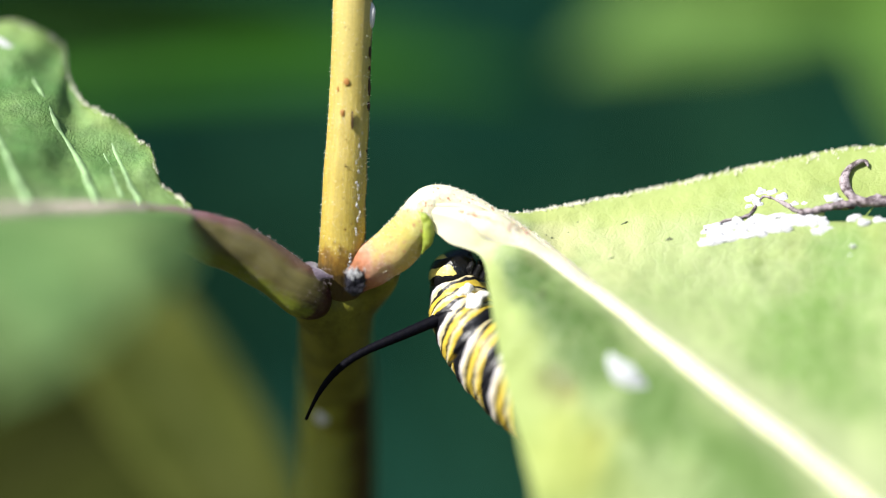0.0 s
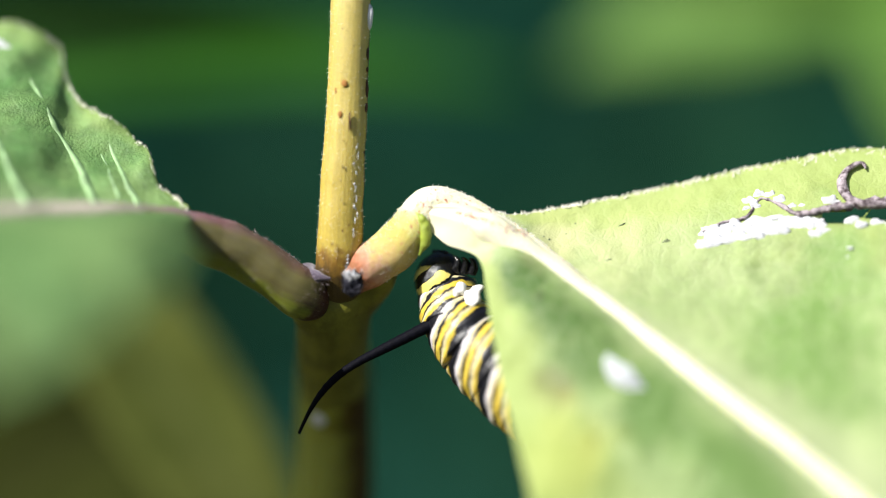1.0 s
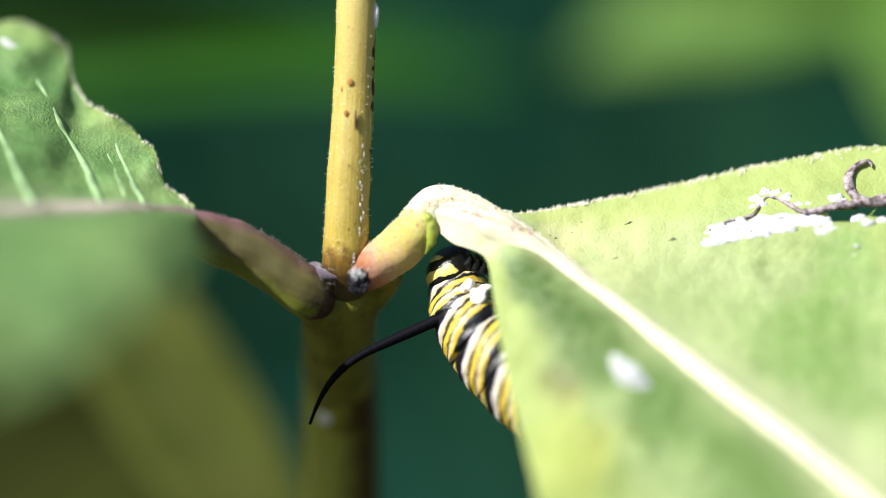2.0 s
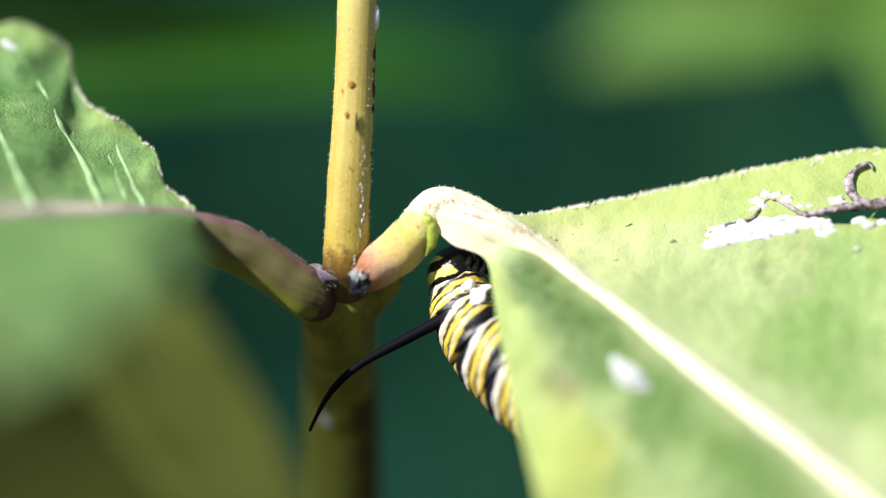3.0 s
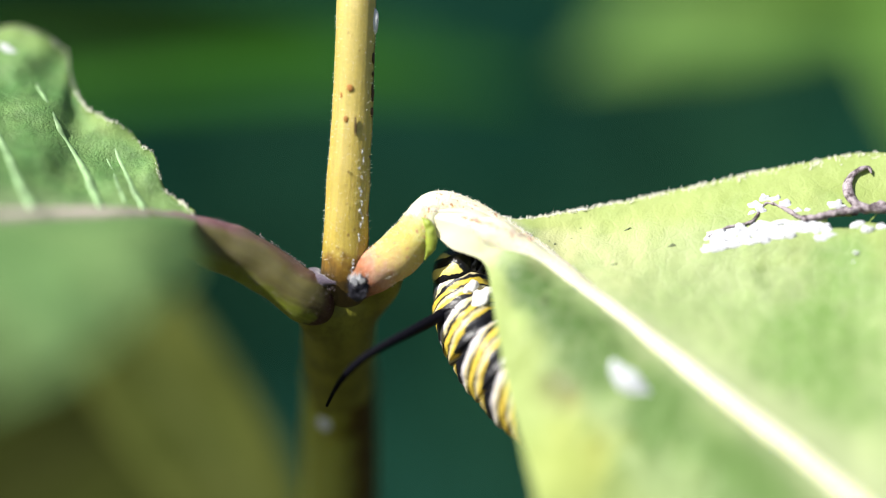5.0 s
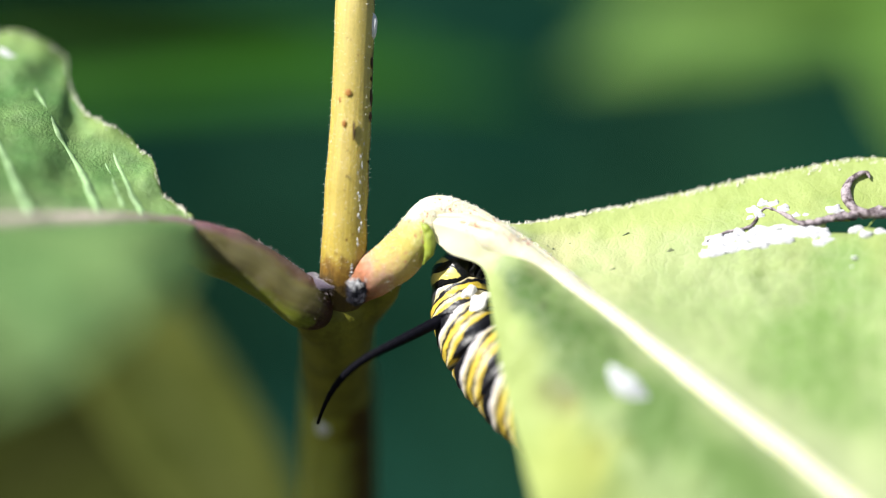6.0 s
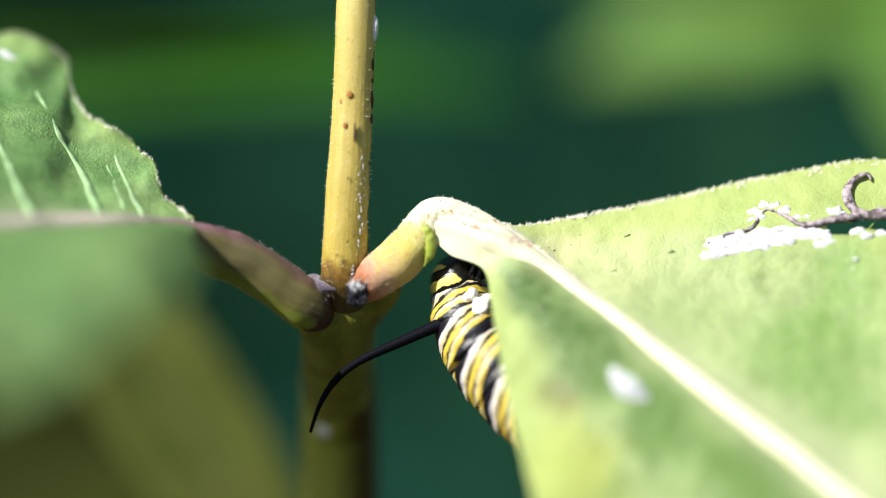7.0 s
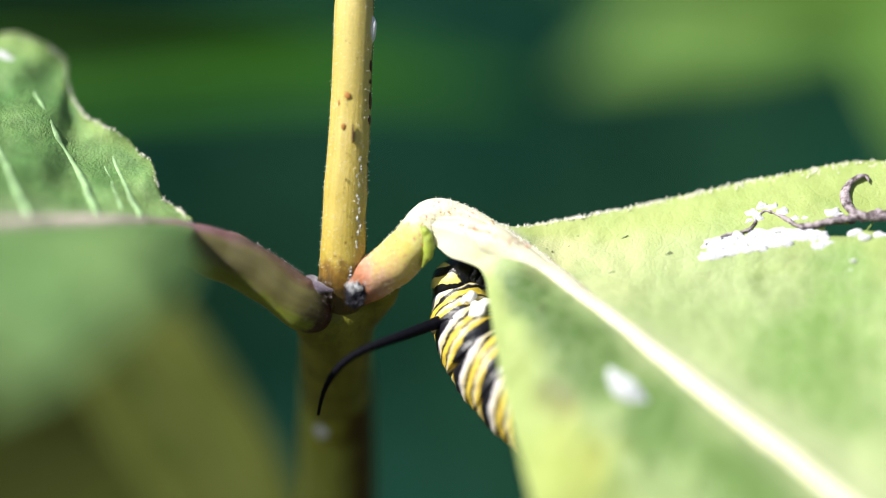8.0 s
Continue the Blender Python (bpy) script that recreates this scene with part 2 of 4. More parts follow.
LILAC = organic("lilac_down", (0.055, 0.04, 0.06), (0.12, 0.10, 0.14), 0.9, 0.12, 0.8, 0.6, sheen=0.4)
RIB_GREY = plain("grey_rib", (0.44, 0.36, 0.33), 0.5)
NODE = organic("swollen_node", (0.115, 0.115, 0.014), (0.19, 0.19, 0.024), 1.8, 0.2, 0.5, 0.4)
VEIN_PALE = plain("pale_vein", (0.23, 0.37, 0.17), 0.5)
VEIN_FAINT = plain("faint_vein", (0.30, 0.40, 0.10), 0.5)
# Dark green patches paint the shade below the midrib; brown and grey ones are stains.
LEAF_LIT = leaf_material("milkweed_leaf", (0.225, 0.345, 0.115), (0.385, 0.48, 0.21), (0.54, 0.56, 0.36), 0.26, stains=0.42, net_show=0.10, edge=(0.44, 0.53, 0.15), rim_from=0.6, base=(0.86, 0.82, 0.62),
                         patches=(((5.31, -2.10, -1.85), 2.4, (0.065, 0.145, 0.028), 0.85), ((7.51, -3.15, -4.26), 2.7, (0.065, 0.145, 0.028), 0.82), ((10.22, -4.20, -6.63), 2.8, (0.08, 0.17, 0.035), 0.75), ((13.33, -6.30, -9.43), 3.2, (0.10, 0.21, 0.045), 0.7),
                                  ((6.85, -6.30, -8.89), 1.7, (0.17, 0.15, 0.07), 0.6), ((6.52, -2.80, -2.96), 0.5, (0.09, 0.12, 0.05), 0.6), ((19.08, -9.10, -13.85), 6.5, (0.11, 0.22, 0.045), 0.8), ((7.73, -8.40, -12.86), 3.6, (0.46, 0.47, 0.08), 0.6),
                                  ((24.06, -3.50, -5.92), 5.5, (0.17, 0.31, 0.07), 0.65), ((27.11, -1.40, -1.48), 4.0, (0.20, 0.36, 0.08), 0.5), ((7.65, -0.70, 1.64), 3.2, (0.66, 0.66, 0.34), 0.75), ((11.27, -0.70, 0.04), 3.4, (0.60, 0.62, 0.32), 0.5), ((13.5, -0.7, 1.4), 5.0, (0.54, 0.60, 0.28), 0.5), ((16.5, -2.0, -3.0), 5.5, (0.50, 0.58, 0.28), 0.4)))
LEAF_DEEP = leaf_material("crinkled_leaf", (0.12, 0.262, 0.080), (0.275, 0.43, 0.155), (0.38, 0.47, 0.29), 0.32, cells=1.9, net_show=0.05, edge=(0.38, 0.50, 0.15), bump=0.85)
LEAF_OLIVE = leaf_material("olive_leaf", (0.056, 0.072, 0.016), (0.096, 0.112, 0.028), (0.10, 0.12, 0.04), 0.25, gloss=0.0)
# Darker copy of the olive leaf, with shade put into its colour.
LEAF_SHADE = leaf_material("shade_toned_leaf", (0.021, 0.027, 0.006), (0.035, 0.043, 0.010), (0.045, 0.05, 0.016), 0.2, gloss=0.0)
# Sun reaches this leaf; its shade is only the near-black colour.
LEAF_DARK = leaf_material("shade_dark_leaf", (0.003, 0.012, 0.003), (0.006, 0.018, 0.004), (0.008, 0.02, 0.006), 0.1, gloss=0.0)
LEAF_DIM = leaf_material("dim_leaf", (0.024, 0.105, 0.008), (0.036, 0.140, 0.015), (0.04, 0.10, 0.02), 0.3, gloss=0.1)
LEAF_FAR = leaf_material("distant_leaf", (0.080, 0.182, 0.028), (0.124, 0.252, 0.048), (0.18, 0.28, 0.07), 0.3, gloss=0.15)
# The thicket's deep shade is mixed into this low leaf colour.
THICKET = leaf_material("shade_coloured_leaf", (0.005, 0.032, 0.016), (0.009, 0.045, 0.023), (0.013, 0.052, 0.027), 0.15, gloss=0.03)
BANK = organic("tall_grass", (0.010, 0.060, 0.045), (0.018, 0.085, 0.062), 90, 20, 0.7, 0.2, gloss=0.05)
DOWN = plain("lilac_hair", (0.42, 0.34, 0.36), 0.5, 0.1, 0.0, 0.05)
HAIR = plain("plant_hair", (0.86, 0.84, 0.72), 0.5, 0.1, 0.0, 0.05)
LATEX = plain("dried_latex", (0.62, 0.63, 0.66), 0.35, 0.25, 0.6, 0.05)
LATEX_THIN = plain("thin_latex", (0.60, 0.63, 0.66), 0.35, 0.25, 0.3, 0.08)
SCAR = organic("dried_leaf_edge", (0.06, 0.04, 0.045), (0.42, 0.36, 0.39), 0.5, 0.15, 0.5, 0.9)
LIP_GREEN = plain("lip_green", (0.30, 0.37, 0.05), 0.5)
FRECKLE = plain("reddish_freckle", (0.46, 0.28, 0.20), 0.6)
BLEMISH = organic("grey_blemish", (0.13, 0.16, 0.08), (0.26, 0.30, 0.16), 0.3, 0.1, 0.6, 0.3)
STEM_RUST = plain("rusty_spot", (0.32, 0.14, 0.03), 0.6)
STEM_SPOT = plain("brown_spot", (0.045, 0.018, 0.008), 0.6)
BUD = organic("node_bud", (0.006, 0.006, 0.012), (0.06, 0.06, 0.08), 0.35, 0.12, 0.5, 0.9)
BLACK = plain("black_skin", (0.003, 0.003, 0.006), 0.62, 0.15, 0.6, gloss=0.06)
GLOSS = plain("black_shell", (0.006, 0.006, 0.007), 0.18, 0.1, 0.3)
WHITE = plain("white_skin", (0.80, 0.79, 0.76), 0.45, 0.3, 0.4, 0.06)
EARTH = organic("earth", (0.03, 0.035, 0.018), (0.06, 0.055, 0.03), 90, 6, 0.9, 0.6)
# Dark tone of the backdrop sheet paints the shade in far foliage.
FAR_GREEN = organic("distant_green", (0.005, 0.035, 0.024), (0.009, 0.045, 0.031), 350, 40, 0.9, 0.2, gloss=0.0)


# ---- builders, all in millimetres round the node ----
def spline(points, u):
    """A smooth curve through the points, u from 0 to 1."""
    n = len(points) - 1
    f = min(max(u, 0.0), 1.0) * n
    i = min(int(f), n - 1)
    f -= i
    p = [Vector(points[min(max(k, 0), n)]) for k in (i - 1, i, i + 1, i + 2)]
    if i == 0:
        p[0] = 2 * p[1] - p[2]
    if i == n - 1:
        p[3] = 2 * p[2] - p[1]
    return 0.5 * (2 * p[1] + (p[2] - p[0]) * f + (2 * p[0] - 5 * p[1] + 4 * p[2] - p[3]) * f * f + (3 * p[1] - p[0] - 3 * p[2] + p[3]) * f ** 3)


def value(stops, u):
    """A smooth number from (place, number) stops."""
    for (a, x), (b, y) in zip(stops, stops[1:]):
        if u <= b:
            f = max(0.0, (u - a) / (b - a))
            f = f * f * (3 - 2 * f)
            return x + (y - x) * f
    return stops[-1][1]


def wobble(p, size, seed=0.0):
    return noise.noise(Vector(p) / size + Vector((seed, seed * 1.7, -seed)))


def part(name, bm, material, parent, label="", smooth=True, kind=""):
    """Links a bmesh in millimetres as one mesh under a thing or part."""
    bmesh.ops.recalc_face_normals(bm, faces=bm.faces)
    mesh = bpy.data.meshes.new(name)
    bm.to_mesh(mesh)
    bm.free()
    mesh.transform(Matrix.Scale(MM, 4))
    for p in mesh.polygons:
        p.use_smooth = smooth
    mesh.materials.append(material)
    ob = new(name, mesh)
    ob.parent = parent
    return tagged(ob, label, kind=kind)


def thing(name, at, label, category, group=""):
    ob = new(name)
    ob.location = at
    ob.empty_display_size = 0.01
    return tagged(ob, label, category, group)


def tube(bm, points, radii, rings=40, sides=20, rough=0.0, grain=1.0, flat=1.0, up=(0, 0, 1), seed=0.0, cap=True):
    """A stalk along a curve; radii are (place, radius) stops; its map runs along (u) and round it from the top (v: 0 top, 1 underside)."""
    uv = bm.loops.layers.uv.verify()
    loops = []
    for i in range(rings + 1):
        u = i / rings
        c = spline(points, u)
        d = (spline(points, min(1, u + 0.01)) - spline(points, max(0, u - 0.01))).normalized()
        side = d.cross(Vector(up))
        side = side.normalized() if side.length > 1e-4 else Vector((1, 0, 0))
        top = side.cross(d)
        r = value(radii, u)
        ring = []
        for k in range(sides):
            a = 2 * math.pi * k / sides
            q = c + (top * math.cos(a) * flat + side * math.sin(a)) * r
            q += (q - c) * rough * wobble(q, grain, seed)
            ring.append(bm.verts.new(q))
        loops.append(ring)
    for i in range(rings):
        for k in range(sides):
            j = (k + 1) % sides
            f = bm.faces.new((loops[i][k], loops[i][j], loops[i + 1][j], loops[i + 1][k]))
            for loop, (uu, kk) in zip(f.loops, ((i, k), (i, k + 1), (i + 1, k + 1), (i + 1, k))):
                loop[uv].uv = (uu / rings, 1 - abs(1 - 2 * kk / sides))
    if cap:
        bm.faces.new(loops[0]), bm.faces.new(loops[-1])
    return bm


class Leaf:
    """A blade between its midrib and its two margins, with sag across and crinkles."""

    def __init__(self, rib, upper, lower, sag_up=0.0, sag_down=0.0, crinkle=0.3, size=6.0, edge=0.4, seed=1.0, sway=(0, 1, 0), fade=((0, 0), (0.25, 1), (1, 1))):
        self.rib, self.upper, self.lower, self.fade = rib, upper, lower, fade
        self.sag, self.crinkle, self.size, self.edge, self.seed, self.sway = (sag_down, sag_up), crinkle, size, edge, seed, Vector(sway)

    def at(self, s, v):
        """s along the midrib, v across: 0 midrib, 1 upper margin, -1 lower margin."""
        a, b = spline(self.rib, s), spline(self.upper if v >= 0 else self.lower, s)
        w = abs(v)
        p = a.lerp(b, w)
        p += self.sway * self.sag[1 if v >= 0 else 0] * math.sin(math.pi * w ** 0.6) * value(self.fade, s)
        p += self.sway * self.crinkle * wobble(p, self.size, self.seed) * min(1.0, 3 * w)
        p += self.sway * 0.12 * wobble(p, 1.3, self.seed + 3) * min(1.0, 3 * w)
        out = (b - a).normalized()
        p += (out * 0.5 + self.sway * 0.5) * self.edge * wobble(p, 1.9, self.seed + 7) * max(0.0, w - 0.75) * 4
        p += out * self.edge * 0.35 * wobble(p, 0.6, self.seed + 9) * max(0.0, w - 0.9) * 10
        return p

    def normal(self, s, v):
        """The way that the face towards the lens is turned."""
        n = (self.at(s + 0.01, v) - self.at(s - 0.01, v)).cross(self.at(s, v + 0.05) - self.at(s, v - 0.05)).normalized()
        return n if n.y < 0 else -n

    def mesh(self, ns=150, nv=46, gone=lambda s, v: False, one_rim=False):
        bm = bmesh.new()
        uv = bm.loops.layers.uv.verify()
        grid = [[bm.verts.new(self.at(i / ns, 2 * j / nv - 1)) for j in range(nv + 1)] for i in range(ns + 1)]
        for i in range(ns):
            for j in range(nv):
                if gone((i + 0.5) / ns, 2 * (j + 0.5) / nv - 1):
                    continue
                f = bm.faces.new((grid[i][j], grid[i + 1][j], grid[i + 1][j + 1], grid[i][j + 1]))
                for loop, (a, b) in zip(f.loops, ((i, j), (i + 1, j), (i + 1, j + 1), (i, j + 1))):
                    w = 2 * b / nv - 1
                    loop[uv].uv = (a / ns, 0.25 - 0.4 * w if one_rim and w < 0 else abs(w))
        bmesh.ops.delete(bm, geom=[v for v in bm.verts if not v.link_faces], context="VERTS")
        return bm

    def vein(self, s0, s1, v1, r=0.22, bow=0.4, lift=-0.1, n=26):
        """A side vein from the midrib at s0 out to (s1, v1)."""
        pts = []
        for i in range(n + 1):
            f = i / n
            pts.append(self.at(s0 + (s1 - s0) * f ** (1 + bow), v1 * f) + self.normal(s0 + (s1 - s0) * f ** (1 + bow), v1 * max(f, 0.06)) * lift)
        return tube(bmesh.new(), pts, [(0, r), (1, r * 0.3)], n * 3, 8)


def thicken(ob, mm):
    mod = ob.modifiers.new("thickness", "SOLIDIFY")
    mod.thickness, mod.offset = mm * MM, 0.0
    return ob


def hairs(bm, base, way, length, width):
    """One hair: a fine three-sided spike with a crook in it."""
    way = Vector(way).normalized()
    side = way.orthogonal().normalized()
    other = way.cross(side)
    ring = [bm.verts.new(base + (side * math.cos(a) + other * math.sin(a)) * width) for a in (0, 2.1, 4.2)]
    knee = base + way * length * 0.6 + side * length * 0.12
    bent = [bm.verts.new(knee + (side * math.cos(a) + other * math.sin(a)) * width * 0.8) for a in (0, 2.1, 4.2)]
    tip = bm.verts.new(base + way * length * 0.9 + side * length * 0.45)
    for k in range(3):
        j = (k + 1) % 3
        bm.faces.new((ring[k], ring[j], bent[j], bent[k]))
        bm.faces.new((bent[k], bent[j], tip))


def stalk_hairs(points, radii, count, length, rng, lo=0.0, hi=1.0, width=0.024):
    bm = bmesh.new()
    for _ in range(count):
        u, a = rng.uniform(lo, hi), rng.uniform(0, 2 * math.pi)
        c = spline(points, u)
        d = (spline(points, min(1, u + 0.01)) - spline(points, max(0, u - 0.01))).normalized()
        side = d.cross(Vector((0, 0.3, 1))).normalized()
        out = side.cross(d) * math.cos(a) + side * math.sin(a)
        base = c + out * value(radii, u) * 0.98
        hairs(bm, base, out + 0.5 * Vector([rng.uniform(-1, 1) for _ in range(3)]), length * rng.uniform(0.4, 1.2), width * rng.uniform(0.7, 1.3))
    return bm


def margin_hairs(leaf, v, count, length, rng, lo=0.0, hi=1.0, width=0.045):
    bm = bmesh.new()
    for _ in range(count):
        s, w = rng.uniform(lo, hi), v * (1 - abs(rng.gauss(0, 0.012)))
        p = leaf.at(s, w)
        out = (leaf.at(s, v) - leaf.at(s, v * 0.9)).normalized()
        hairs(bm, p + Vector((0, -0.1, 0)), out + Vector((0, -0.5, 0)) + 0.7 * Vector([rng.uniform(-1, 1) for _ in range(3)]), length * rng.uniform(0.4, 1.2), width)
    return bm


def lump(bm, at, size, rough=0.3, grain=0.5, seed=0.0, turn=None, level=3):
    """An uneven blob."""
    m = Matrix.Translation(at) @ (turn or Matrix()) @ Matrix.Diagonal((*size, 1))
    made = bmesh.ops.create_icosphere(bm, subdivisions=level, radius=1.0, matrix=m)["verts"]
    c = Vector(at)
    for v in made:
        v.co += (v.co - c) * rough * wobble(v.co, grain, seed)
    return bm


rng = random.Random(5)

# ---- the ground and the far green ----
ground = bmesh.new()
bmesh.ops.create_grid(ground, x_segments=160, y_segments=160, size=40000)
for v in ground.verts:
    v.co.z = 25 * wobble(v.co, 700) - 8
tagged(part("ground", ground, EARTH, None), "dark bare garden soil with rough crumbs", "ground", kind="structure")
far = bmesh.new()
bmesh.ops.create_grid(far, x_segments=30, y_segments=20, size=1.0, matrix=Matrix.Translation((0, 2600, 1400)) @ Matrix.Rotation(math.pi / 2, 4, "X") @ Matrix.Diagonal((4200, 1500, 1, 1)))
for v in far.verts:
    v.co.y += 120 * wobble(v.co, 500)
tagged(part("backdrop", far, FAR_GREEN, None), "deep green wall of distant foliage, shade put into its colour", "foliage", kind="structure")

# ---- the milkweed ----
plant = thing("milkweed", (0, 0, HEIGHT), "milkweed plant with yellow stem and paired broad leaves", "plant")

UPPER = [(-7.07, 3.60, -3.85), (-6.93, 1.30, -1.96), (-6.83, 0.35, 0.04), (-6.66, 0.00, 4.25), (-6.35, 0.00, 9.99), (-6.09, 0.00, 16.88), (-5.84, 0.50, 24.63), (-5.55, 1.00, 33.21)]
UPPER_R = [(0, 2.0), (0.12, 1.8), (0.2, 1.66), (0.4, 1.48), (0.65, 1.34), (1, 1.2)]
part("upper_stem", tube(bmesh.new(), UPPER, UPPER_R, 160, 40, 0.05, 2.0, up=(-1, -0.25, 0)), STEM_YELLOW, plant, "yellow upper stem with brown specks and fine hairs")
LOWER = [(-7.27, 3.90, -3.87), (-7.47, 4.90, -4.91), (-7.62, 6.30, -6.47), (-7.72, 9.20, -10.60), (-7.85, 13.00, -18.50), (-8.4, 14.5, -120.0), (-10, 15, -300), (-12, 14, -555)]
LOWER_R = [(0, 1.0), (0.14, 2.0), (0.28, 2.45), (0.4, 2.5), (1, 4.2)]
part("lower_stem", tube(bmesh.new(), LOWER, LOWER_R, 240, 32, 0.05, 3.0, up=(-1, -0.5, 0)), STEM_GREEN, plant, "dull green lower stem, shade painted brown down one side")
part("stem_hair", stalk_hairs(UPPER, UPPER_R, 900, 0.2, rng, 0.27, 0.85, 0.018), HAIR, plant, kind="stuff")

bud = bmesh.new()
lump(bud, (-5.88, -1.26, -2.25), (0.62, 0.5, 0.8), 0.35, 0.4, 2.0)
for k in range(70):
    a, h = rng.uniform(0, 6.3), rng.uniform(-0.8, 0.6)
    w = 0.6 * math.sqrt(max(0.05, 1 - (h / 0.9) ** 2))
    root = Vector((-5.87, -1.36, -2.22)) + Vector((w * math.cos(a), -0.42 * abs(math.sin(a)), h))
    way = Vector((math.cos(a) * 0.5, -0.5 * abs(math.sin(a)), rng.uniform(0.2, 1.0))).normalized()
    n = rng.uniform(0.22, 0.45)
    tube(bud, [root, root + way * n * 0.6, root + way * n + Vector((rng.uniform(-0.1, 0.1), -0.05, 0))], [(0, 0.075), (0.6, 0.05), (1, 0.01)], 5, 6)
bud = part("bud", bud, BUD, plant, "tiny dark fuzzy side bud in the leaf axil")
tuft = bmesh.new()
for k in range(26):
    root = Vector((-5.95, -1.86, -1.72)) + Vector((rng.gauss(0, 0.26), rng.uniform(-0.1, 0.05), rng.gauss(0, 0.16)))
    n = rng.uniform(0.15, 0.34)
    tube(tuft, [root, root + Vector((rng.uniform(-0.15, 0.1), -0.08, n * 0.6)), root + Vector((rng.uniform(-0.3, 0.2), -0.1, n))], [(0, 0.06), (0.6, 0.045), (1, 0.01)], 5, 6)
part("tuft", tuft, LATEX, bud, "white downy tip")
swell = tube(bmesh.new(), [(-6.86, 1.10, -1.85), (-7.11, 2.15, -2.90), (-7.42, 3.70, -4.65), (-7.66, 6.50, -7.15), (-7.73, 9.60, -11.3)], [(0, 1.4), (0.25, 2.3), (0.5, 2.62), (0.75, 2.6), (1, 2.3)], 40, 28, 0.02, 1.5)
tube(swell, [(-7.56, 4.00, -4.70), (-6.67, 3.60, -3.84), (-5.72, 2.80, -3.05), (-4.62, 1.60, -2.08), (-3.68, 0.50, -0.96)], [(0, 1.3), (0.25, 1.9), (0.5, 1.75), (0.75, 1.5), (1, 1.1)], 30, 24, 0.05, 1.2)
tube(swell, [(-7.33, 4.00, -5.30), (-8.05, 2.80, -4.50), (-8.80, 1.70, -3.80), (-9.50, 0.90, -3.15)], [(0, 1.7), (0.5, 1.8), (1, 1.25)], 30, 24, 0.05, 1.2)
node = part("node", swell, NODE, plant, "swollen green-brown leaf node")
knit = node.modifiers.new("knit", "REMESH")
knit.mode, knit.voxel_size, knit.use_smooth_shade = "VOXEL", 0.13 * MM, True
ease = node.modifiers.new("ease", "SMOOTH")
ease.factor, ease.iterations = 0.5, 45
RING = [Vector((-7.08, 0.60, -1.95)) + Vector((1.95 * math.cos(a), 1.75 * math.sin(a), -0.3 * math.cos(a))) for a in [math.pi * (0.7 + 0.075 * k) for k in range(11)]]
part("node_collar", tube(bmesh.new(), RING, [(0, 0.3), (0.35, 0.8), (0.7, 0.45), (1, 0.1)], 60, 20, 0.07, 0.7), LILAC, plant, "lilac-grey down at the stem's foot")
part("node_hair", stalk_hairs(RING, [(0, 0.45), (1, 0.45)], 260, 0.2, rng, width=0.01), DOWN, plant, kind="stuff")

# leaf with the caterpillar
ARCH = [(-6.11, 0.40, -1.80), (-4.67, 0.00, -0.96), (-3.05, 0.00, 0.22), (-1.82, 0.00, 1.86), (-0.75, 0.20, 3.25), (1.07, 0.20, 3.03), (2.99, 0.00, 2.14), (5.56, -0.70, 0.65), (8.52, -2.03, -1.62), (11.41, -3.43, -3.84)]
ARCH_R = [(0, 1.35), (0.11, 1.5), (0.23, 1.58), (0.33, 1.38), (0.45, 1.05), (0.6, 0.92), (0.8, 0.7), (1, 0.4)]
RIB = [(-1.30, -0.35, 2.85), (1.60, -1.16, 2.62), (4.70, -1.40, 1.17), (8.36, -2.10, -1.47), (12.37, -4.20, -4.52), (16.85, -6.65, -7.99), (21.57, -9.10, -11.68), (26.29, -11.90, -15.51), (31.59, -15.40, -20.21), (36.51, -18.90, -23.52)]
TOP = [(-1.20, 0.40, 3.25), (1.95, 0.30, 3.10), (4.65, 0.60, 2.35), (8.35, 1.30, 2.90), (12.65, 1.80, 3.73), (17.73, 2.00, 4.86), (23.17, 2.00, 6.02), (30.36, 1.50, 6.93), (38.27, -2.10, 4.18), (36.58, -18.90, -23.46)]
LOW = [(-1.30, -0.30, 2.15), (0.30, -0.88, 0.52), (2.57, -1.68, -0.57), (3.06, -3.22, -2.95), (3.52, -5.32, -6.20), (4.28, -7.98, -10.02), (5.40, -10.85, -14.35), (6.95, -12.60, -18.98), (13.95, -16.10, -23.78), (36.45, -18.90, -23.65)]
blade = Leaf(RIB, TOP, LOW, 0.4, -0.7, 0.9, 8.0, 0.10, 2.0, fade=((0.18, 0), (0.30, 1), (0.42, 0.75), (0.6, 0.35), (1, 0.1)))


def torn(s, v):
    """The slit that was chewed through the upper half."""
    if v < 0:
        return False
    p = blade.at(s, v)
    line = value([(22.0, 1.9), (24.5, 2.0), (26.5, 2.3), (28.0, 2.5), (30.5, 2.75), (34, 2.6)], p.x)
    return 23.2 < p.x < 33 and abs(p.z - line) < value([(23.2, 0.05), (25.5, 0.25), (27.5, 0.5), (30, 0.6), (33, 0.2)], p.x)


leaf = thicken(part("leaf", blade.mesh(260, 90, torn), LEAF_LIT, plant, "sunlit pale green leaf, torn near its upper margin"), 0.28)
part("petiole", tube(bmesh.new(), ARCH, ARCH_R, 90, 28, 0.10, 1.6), PETIOLE_PINK, plant, "arched leaf stalk, pink at the base, yellow-green above")
LIP = [(-1.67, -1.15, 2.54), (-1.25, -1.15, 2.12), (-1.03, -1.05, 1.48), (-1.06, -0.94, 0.57), (-1.45, -0.84, -0.34)]
